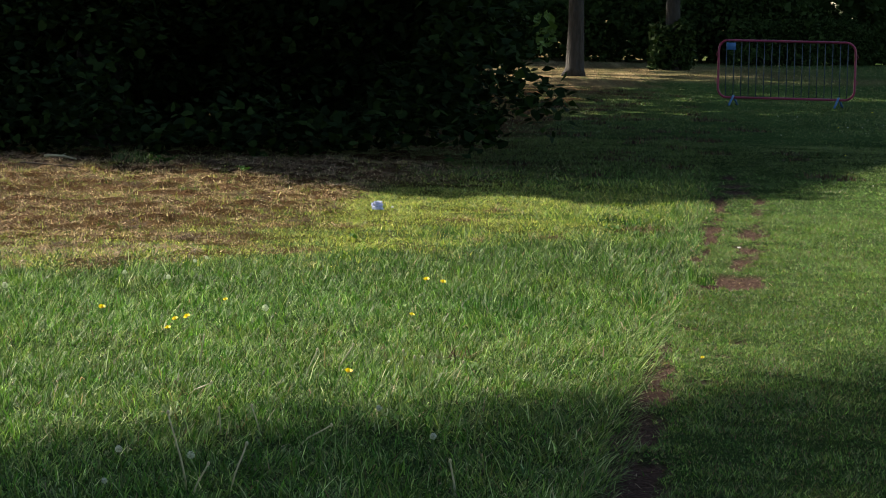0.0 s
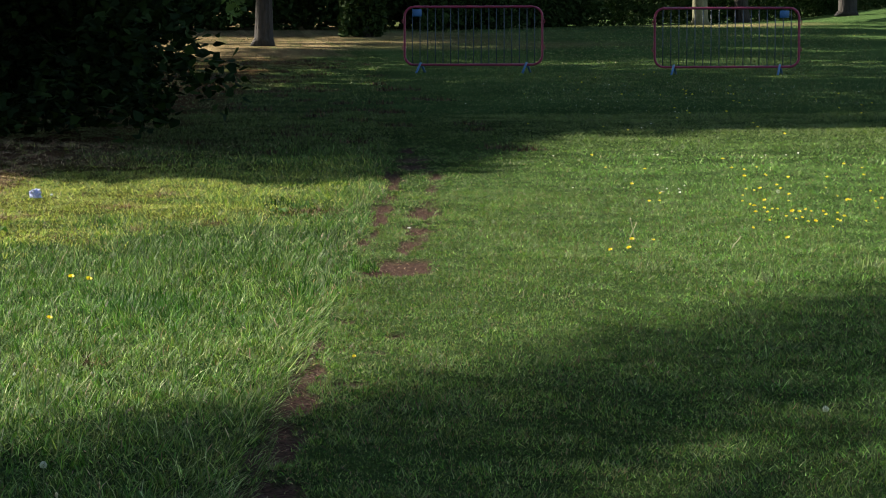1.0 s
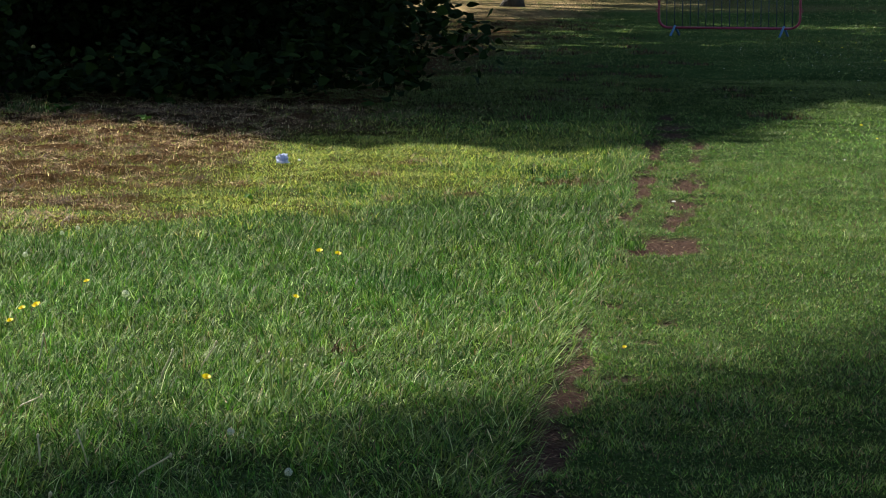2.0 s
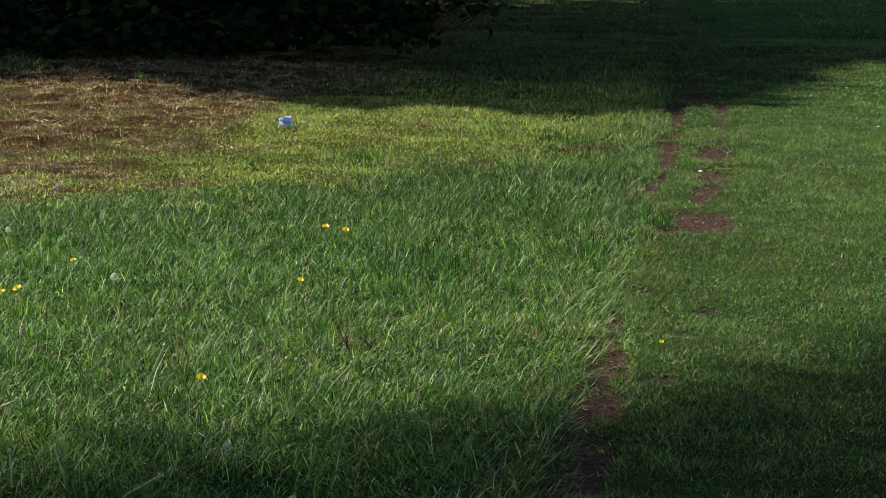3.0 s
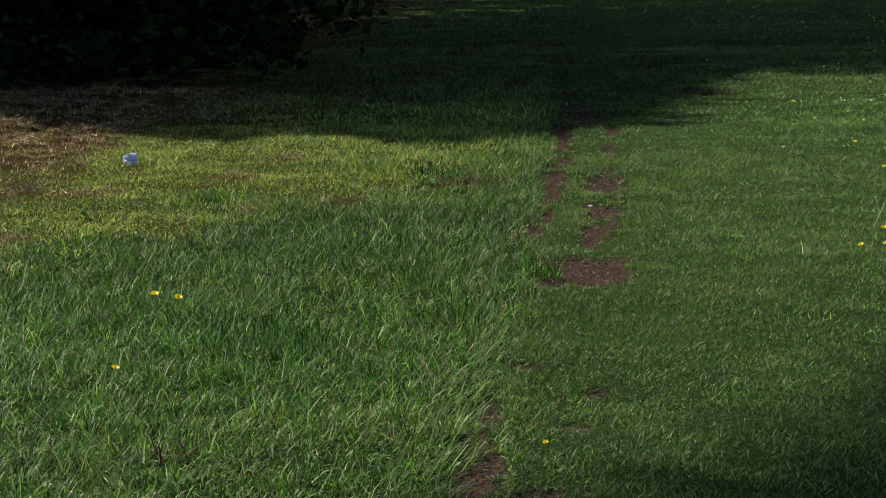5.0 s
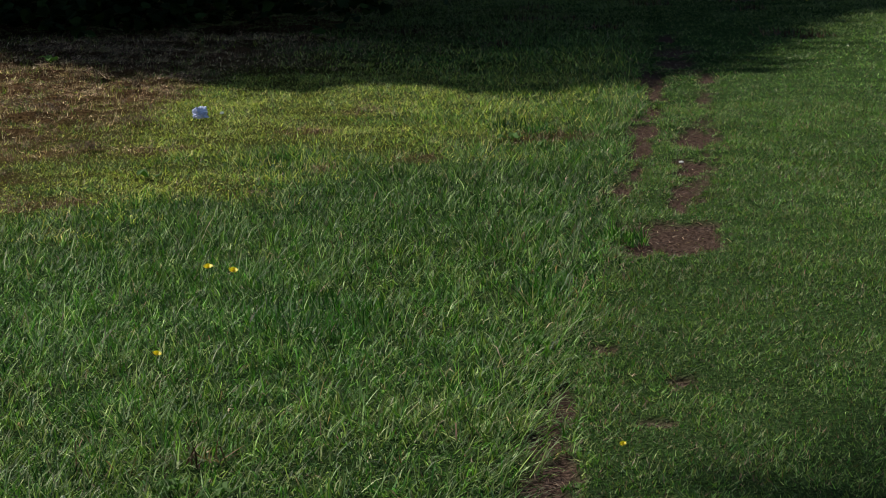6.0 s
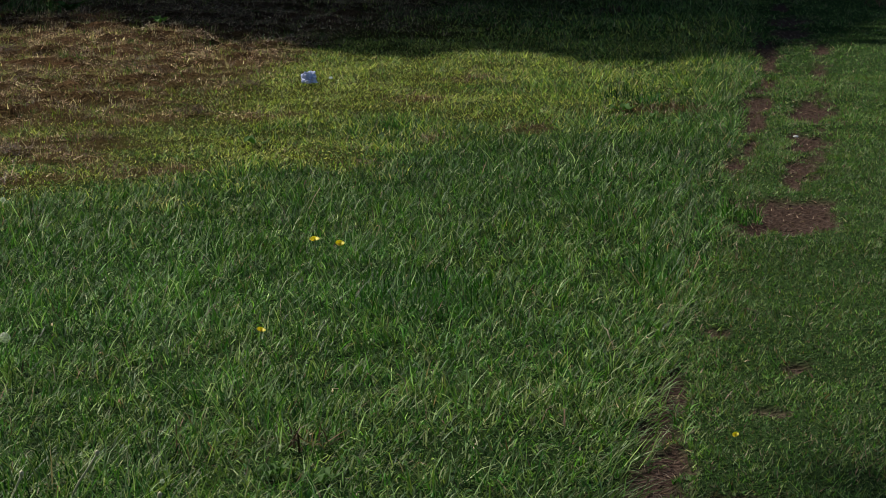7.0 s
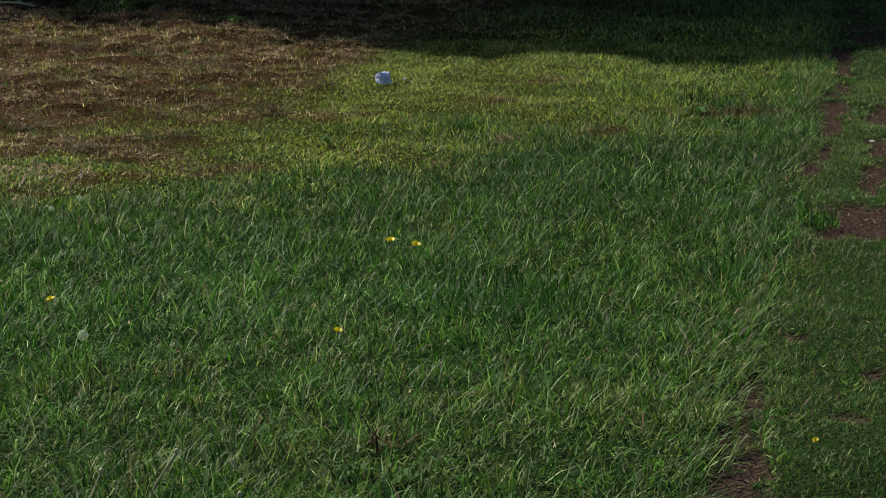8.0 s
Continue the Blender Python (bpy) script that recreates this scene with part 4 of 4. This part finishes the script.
def plant_flowers(model, places, h):
    """The model goes to the first place, copies to the rest, each turned and leaning its own way, its head above the place."""
    r = random.Random(len(places) + 3)
    for i, (x, y, s) in enumerate(places):
        m = pose(0, 0, 0, r.uniform(5, 32), r.uniform(-14, 14), r.uniform(-40, 40)) @ Matrix.Diagonal((s, s, s, 1))
        head = m @ Vector((0, 0, h))
        root = (x - head.x, y - head.y)
        m.translation = (*root, high(*root))
        if i == 0:
            model.matrix_world = m
        else:
            c = copy_thing(model, pose(0, 0, 0))
            c.matrix_world = m


def drift(spots, seed):
    """Scattered places round the middles of drifts: x, y, spread x, spread y, count."""
    r = random.Random(seed)
    return [(x + r.gauss(0, sx), y + r.gauss(0, sy), r.uniform(0.5, 0.85)) for x, y, sx, sy, n in spots for _ in range(n)]


yellow = flower_model("dandelion", "yellow", 0.085, 0.020, "yellow dandelion flower on a green stem in the lawn", "dandelions in the lawn")
plant_flowers(yellow, [(-0.17, 16.94, 1.0), (-0.08, 16.91, 0.95), (-0.22, 15.2, 0.8), (-1.71, 15.1, 1), (-1.32, 14.7, 0.85), (-1.27, 14.78, 1),
                       (-1.31, 14.23, 0.85), (-0.43, 12.55, 0.9), (1.08, 13.74, 0.5), (-1.16, 15.72, 0.8), (2.89, 18.23, 0.9), (3.02, 19.0, 0.9), (2.81, 18.41, 0.7)]
              + drift([(4.3, 21.9, 0.10, 0.5, 9), (4.55, 21.3, 0.16, 0.35, 18), (5.2, 22.4, 0.2, 0.9, 12), (5.0, 24.6, 0.35, 0.7, 9), (4.0, 23.3, 0.3, 0.6, 9),
                       (4.6, 26.0, 0.6, 1.0, 8), (4.5, 19.2, 0.5, 0.7, 9), (5.4, 20.2, 0.35, 0.9, 9), (6.2, 24, 0.5, 1.2, 8), (5.5, 33, 1.5, 1.0, 7),
                       (19.5, 88, 1.2, 3, 8), (7.0, 42, 1.2, 3.5, 34), (9.5, 44, 1.6, 4, 16)], 4), 0.085)
daisy = flower_model("daisy", "daisy", 0.06, 0.0125, "small white daisy open in the lawn", "daisies in the lawn")
plant_flowers(daisy, drift([(4.0, 24.0, 0.3, 0.5, 10), (4.5, 28.3, 0.35, 0.5, 9), (5.6, 28.0, 0.35, 0.5, 9), (5.2, 33.5, 1.2, 0.7, 10), (6.8, 45, 1.4, 4.5, 60),
                            (5.6, 39, 0.8, 2.0, 25), (9, 44, 2, 5, 35), (18.5, 88, 1, 2, 6)], 9), 0.06)
clock = flower_model("dandelion_clock", "clock", 0.12, 0.0135, "grey-white dandelion seed head on a bare stalk", "dandelion seed heads")
plant_flowers(clock, [(-1.51, 16.37, 1), (-0.9, 14.72, 1.2), (-1.77, 16.68, 1), (-2.23, 15.46, 1.2), (-1.07, 9.99, 0.9), (-0.82, 9.76, 1), (-1.45, 18.1, 0.8),
                      (-0.27, 11.21, 0.9), (-0.07, 10.51, 0.9), (-1.48, 17.63, 0.8), (4.55, 22.4, 1.1), (5.0, 19.0, 1), (2.6, 11.6, 0.9), (3.2, 12.6, 0.8), (-1.06, 9.5, 0.7),
                      (-1.25, 12.64, 0.5), (-1.44, 11.61, 0.5), (-0.28, 13.11, 0.45)], 0.12)


def stalk(x, y, dx, dy, h, mat, label):
    """A tall bare seed stalk with a withered tip."""
    base = tagged(new("stalk"), label, "plant", "bare stalks")
    base.location = (x, y, high(x, y))
    part("stem", tube(bmesh.new(), [(0, 0, -0.01), (dx * 0.35, dy * 0.35, h * 0.4), (dx * 0.8, dy * 0.8, h * 0.8), (dx, dy, h)], [0.0034, 0.0032, 0.0028, 0.0022], 6), mat, base)
    part("tip", ball(bmesh.new(), 0.006, h, 1.5, dx, dy), M_DRY, base, "withered tip")


for x, y, dx, dy, h in ((-0.83, 9.8, -0.07, 0.03, 0.24), (-0.81, 9.7, 0.05, 0, 0.10), (-0.70, 9.8, 0.05, 0.02, 0.15), (-0.69, 11.16, -0.035, 0.02, 0.10),
                        (-0.83, 11.14, -0.01, 0.02, 0.09), (0.01, 9.9, -0.02, 0, 0.11), (-1.09, 13.3, 0.02, 0, 0.13), (-0.55, 10.9, 0.12, 0.05, 0.07), (-1.05, 12.2, 0.1, 0, 0.05),
                        (-0.62, 12.9, 0.05, 0, 0.12), (-0.5, 13.1, 0.07, 0.02, 0.12), (3.1, 19.7, 0.05, 0, 0.12), (3.16, 19.8, -0.03, 0, 0.14), (3.6, 19.0, 0.06, 0, 0.08)):
    stalk(x, y, dx, dy, h, M_DRY, "pale bare seed stalk standing in the grass")
M_YSTEM = plain("yellow_green_stem", (0.26, 0.30, 0.08))
for x, y, dx, dy, h in ((-0.20, 12.45, -0.01, 0, 0.17), (-0.165, 12.5, 0.0, 0.01, 0.14), (-0.145, 12.42, 0.012, 0, 0.15), (-0.11, 12.5, 0.02, 0, 0.12), (-0.06, 12.6, 0.09, 0.03, 0.11)):
    stalk(x, y, dx, dy, h, M_YSTEM, "yellow-green stalk with a pale bud in the long grass")


def crumpled(name, x, y, size, mat, label, seed, flat=0.7):
    """A crushed film wad with creases."""
    r = random.Random(seed)
    bm = bmesh.new()
    bmesh.ops.create_icosphere(bm, subdivisions=4, radius=size)
    for v in bm.verts:
        n = noise.noise(v.co * (1.6 / size) + Vector((seed, 0, 0))) * 0.35 + abs(noise.noise(v.co * (3.0 / size))) * 0.3 + abs(noise.noise(v.co * (7 / size))) * 0.35
        v.co *= 0.68 + n
        v.co.z = max(v.co.z * flat, -size * 0.35)
    ob = part(name, bm, mat, None, smooth=False)
    ob.location = (x, y, high(x, y) + size * 0.35 + 0.015)
    return tagged(ob, label, "litter")


crumpled("plastic_bag", -0.62, 23.6, 0.055, M_PLASTIC, "crumpled pale blue plastic bag lying in the grass", 3, 0.85)
crumpled("paper_scrap", -0.51, 23.85, 0.012, M_PAPER, "small white paper scrap beside the plastic bag", 8)
crumpled("paper_scrap", 1.88, 21.1, 0.014, M_PAPER, "small white paper scrap on the worn path", 11, 0.4)


def heap(name, x, y, rx, ry, h, n, table, label, flat=0.0):
    """A loose heap of cut stems."""
    a, q = rng.uniform(0, 2 * np.pi, n), np.sqrt(rng.random(n))
    px, py = x + rx * q * np.cos(a), y + ry * q * np.sin(a)
    hh = h * (1 - q * q) * rng.random(n) + 0.02
    co, tris, hues = blades(px, py, rng.uniform(0.04, 0.11, n), np.full(n, 0.005), pick(table, n), 1.4, 1.0, 2, None, hh, flat)
    return tagged(new(name, fast_mesh(name, co, tris, M_GRASS, hues)), label, "plant", kind="stuff")


MIXED = np.concatenate([GREENS * 0.6, STRAWS[1:3]])
for hx, hy in ((2.61, 18.39), (2.9, 17.5), (3.41, 17.0), (4.1, 17.7)):
    heap("grass_tussock", hx, hy, 0.08, 0.14, 0.0, 55, PALES * 0.6, "pale dry grass tuft in the lawn")
heap("weed_heap", -3.0, 29.1, 0.22, 0.25, 0.12, 700, np.concatenate([MIXED, PALES * 0.7]), "low heap of pulled green weeds at the stubble edge")
heap("hay_heap", -1.6, 28.9, 0.6, 0.3, 0.07, 500, STRAWS, "low ridge of dry brown cut grass", 0.9)
heap("hay_heap", -3.9, 28.6, 0.5, 0.3, 0.08, 500, STRAWS, "low ridge of dry brown cut grass", 0.9)
heap("hay_heap", -2.5, 18.9, 0.5, 0.35, 0.03, 350, STRAWS, "low ridge of dry brown cut grass", 0.9)
heap("hay_heap", -1.85, 19.2, 0.3, 0.3, 0.04, 300, STRAWS, "low ridge of dry brown cut grass", 0.9)
heap("grass_tussock", 1.40, 18.0, 0.08, 0.2, 0.0, 190, GREENS, "dark green grass tussock beside the bare earth")
heap("dock_weed", 1.08, 22.5, 0.12, 0.14, 0.03, 110, GREENS[[0, 3]] * 0.6, "dark green flattened weed on the lawn")
heap("dock_weed", 1.25, 22.3, 0.08, 0.1, 0.02, 70, GREENS[[0, 1, 3]], "green flattened weed on the lawn")
heap("dry_tangle", -0.01, 13.75, 0.08, 0.08, 0.02, 50, np.concatenate([PALES[:2] * 0.8, STRAWS[[1, 2, 5]] * 0.8]), "small tangle of dry stems in the long grass")
heap("grass_tussock", 0.25, 16.1, 0.25, 0.45, 0.0, 550, GREENS[[0, 3, 5]] * 0.95, "dark green thick tuft in the lawn")
heap("grass_tussock", 1.0, 16.6, 0.10, 0.3, 0.0, 200, GREENS[[0, 3, 5]] * 0.9, "dark green thick tuft at the path edge")


def rosette(x, y, leaves, size, upright, mat, label):
    """A low weed of broad leaves round one root."""
    base = tagged(new("broadleaf_weed"), label, "weed", "broad-leaved weeds")
    base.location = (x, y, high(x, y) + 0.012)
    r = random.Random(int(x * 71 + y * 37))
    for i in range(leaves):
        a = 2 * math.pi * (i + r.uniform(-0.3, 0.3)) / leaves
        c, q, l = math.cos(a), math.sin(a), size * r.uniform(0.7, 1.15)
        w, up = l * r.uniform(0.2, 0.28), upright * r.uniform(0.6, 1.3)
        bm, rows = bmesh.new(), []
        for t, f in ((0.0, 0.12), (0.2, 0.55), (0.45, 1.0), (0.7, 0.85), (0.88, 0.45), (1.0, 0.05)):
            d, z = l * t, l * (up * t - 0.55 * up * t * t) + 0.01 * math.sin(9 * t + i)
            rows.append([bm.verts.new((c * d - q * w * f * k, q * d + c * w * f * k, z + abs(k) * w * 0.35 * f)) for k in (-1, -0.5, 0, 0.5, 1)])
        for p, o in zip(rows, rows[1:]):
            for k in range(4):
                bm.faces.new((p[k], p[k + 1], o[k + 1], o[k]))
        part("leaf", bm, mat, base)
    return base


M_DOCK = leaf_material("dock_leaf", [(0.03, 0.07, 0.014), (0.045, 0.09, 0.018)], 0.2, 0.75, None, 0.06)
for x, y, leaves, size, upright, label in (
        (-0.66, 20.45, 3, 0.09, 0.5, "dark green dock leaves lying in yellowed grass"),
        (1.08, 22.1, 5, 0.10, 0.3, "flattened dark green broad-leaved weed on the lawn"),
        (1.24, 21.9, 4, 0.07, 0.3, "small green broad-leaved weed on the lawn"),
        (-0.05, 13.4, 7, 0.05, 0.8, "small rosette weed in the long grass"),
        (0.07, 13.35, 4, 0.065, 0.5, "broad green leaves low in the grass"),
        (0.94, 15.6, 6, 0.07, 0.6, "dark green weed at the lip of the track"),
        (-2.75, 29.2, 8, 0.13, 0.9, "green weed standing at the stubble edge"),
        (-1.9, 27.6, 6, 0.09, 0.9, "small green weed standing in the stubble")):
    rosette(x, y, leaves, size, upright, M_DOCK, label)
for hx, hy, hr in ((-2.46, 19.5, 0.09), (-2.12, 19.4, 0.12), (-2.22, 21.3, 0.10), (-1.75, 20.2, 0.08), (-1.1, 21.9, 0.08), (-1.6, 24.2, 0.14), (-0.95, 23.4, 0.10), (-2.6, 25.6, 0.15)):
    heap("hay_heap", hx, hy, hr, hr * 1.3, 0.05, 130, STRAWS[[2, 4, 1]] * 0.6, "dark wilted clump of cut grass on the stubble", 1.05)


def stick(x, y, turn, length, thick, mat, label):
    """A bare stick lying on the ground, slightly crooked, a side shoot on it."""
    base = tagged(new("fallen_stick"), label, "stick")
    base.matrix_world = pose(x, y, high(x, y) + 0.045, 0, 4, turn)
    h = length / 2
    part("stem", tube(bmesh.new(), [(-h, 0, 0), (-h * 0.4, 0.02, 0.006), (h * 0.2, -0.015, 0.01), (h, 0.03, -0.01)], [thick, thick * 0.9, thick * 0.75, thick * 0.45], 7, rough=0.12, seed=3), mat, base)
    part("shoot", tube(bmesh.new(), [(-h * 0.1, 0, 0.006), (h * 0.15, 0.06, 0.02), (h * 0.3, 0.11, 0.03)], [thick * 0.5, thick * 0.4, thick * 0.2], 5), mat, base)
    return base


stick(-3.75, 29.5, 8, 0.30, 0.014, M_DRY, "pale bare stick lying at the stubble edge")
stick(-3.55, 27.9, -12, 0.75, 0.008, M_TWIG, "long thin dark twig lying on the stubble")
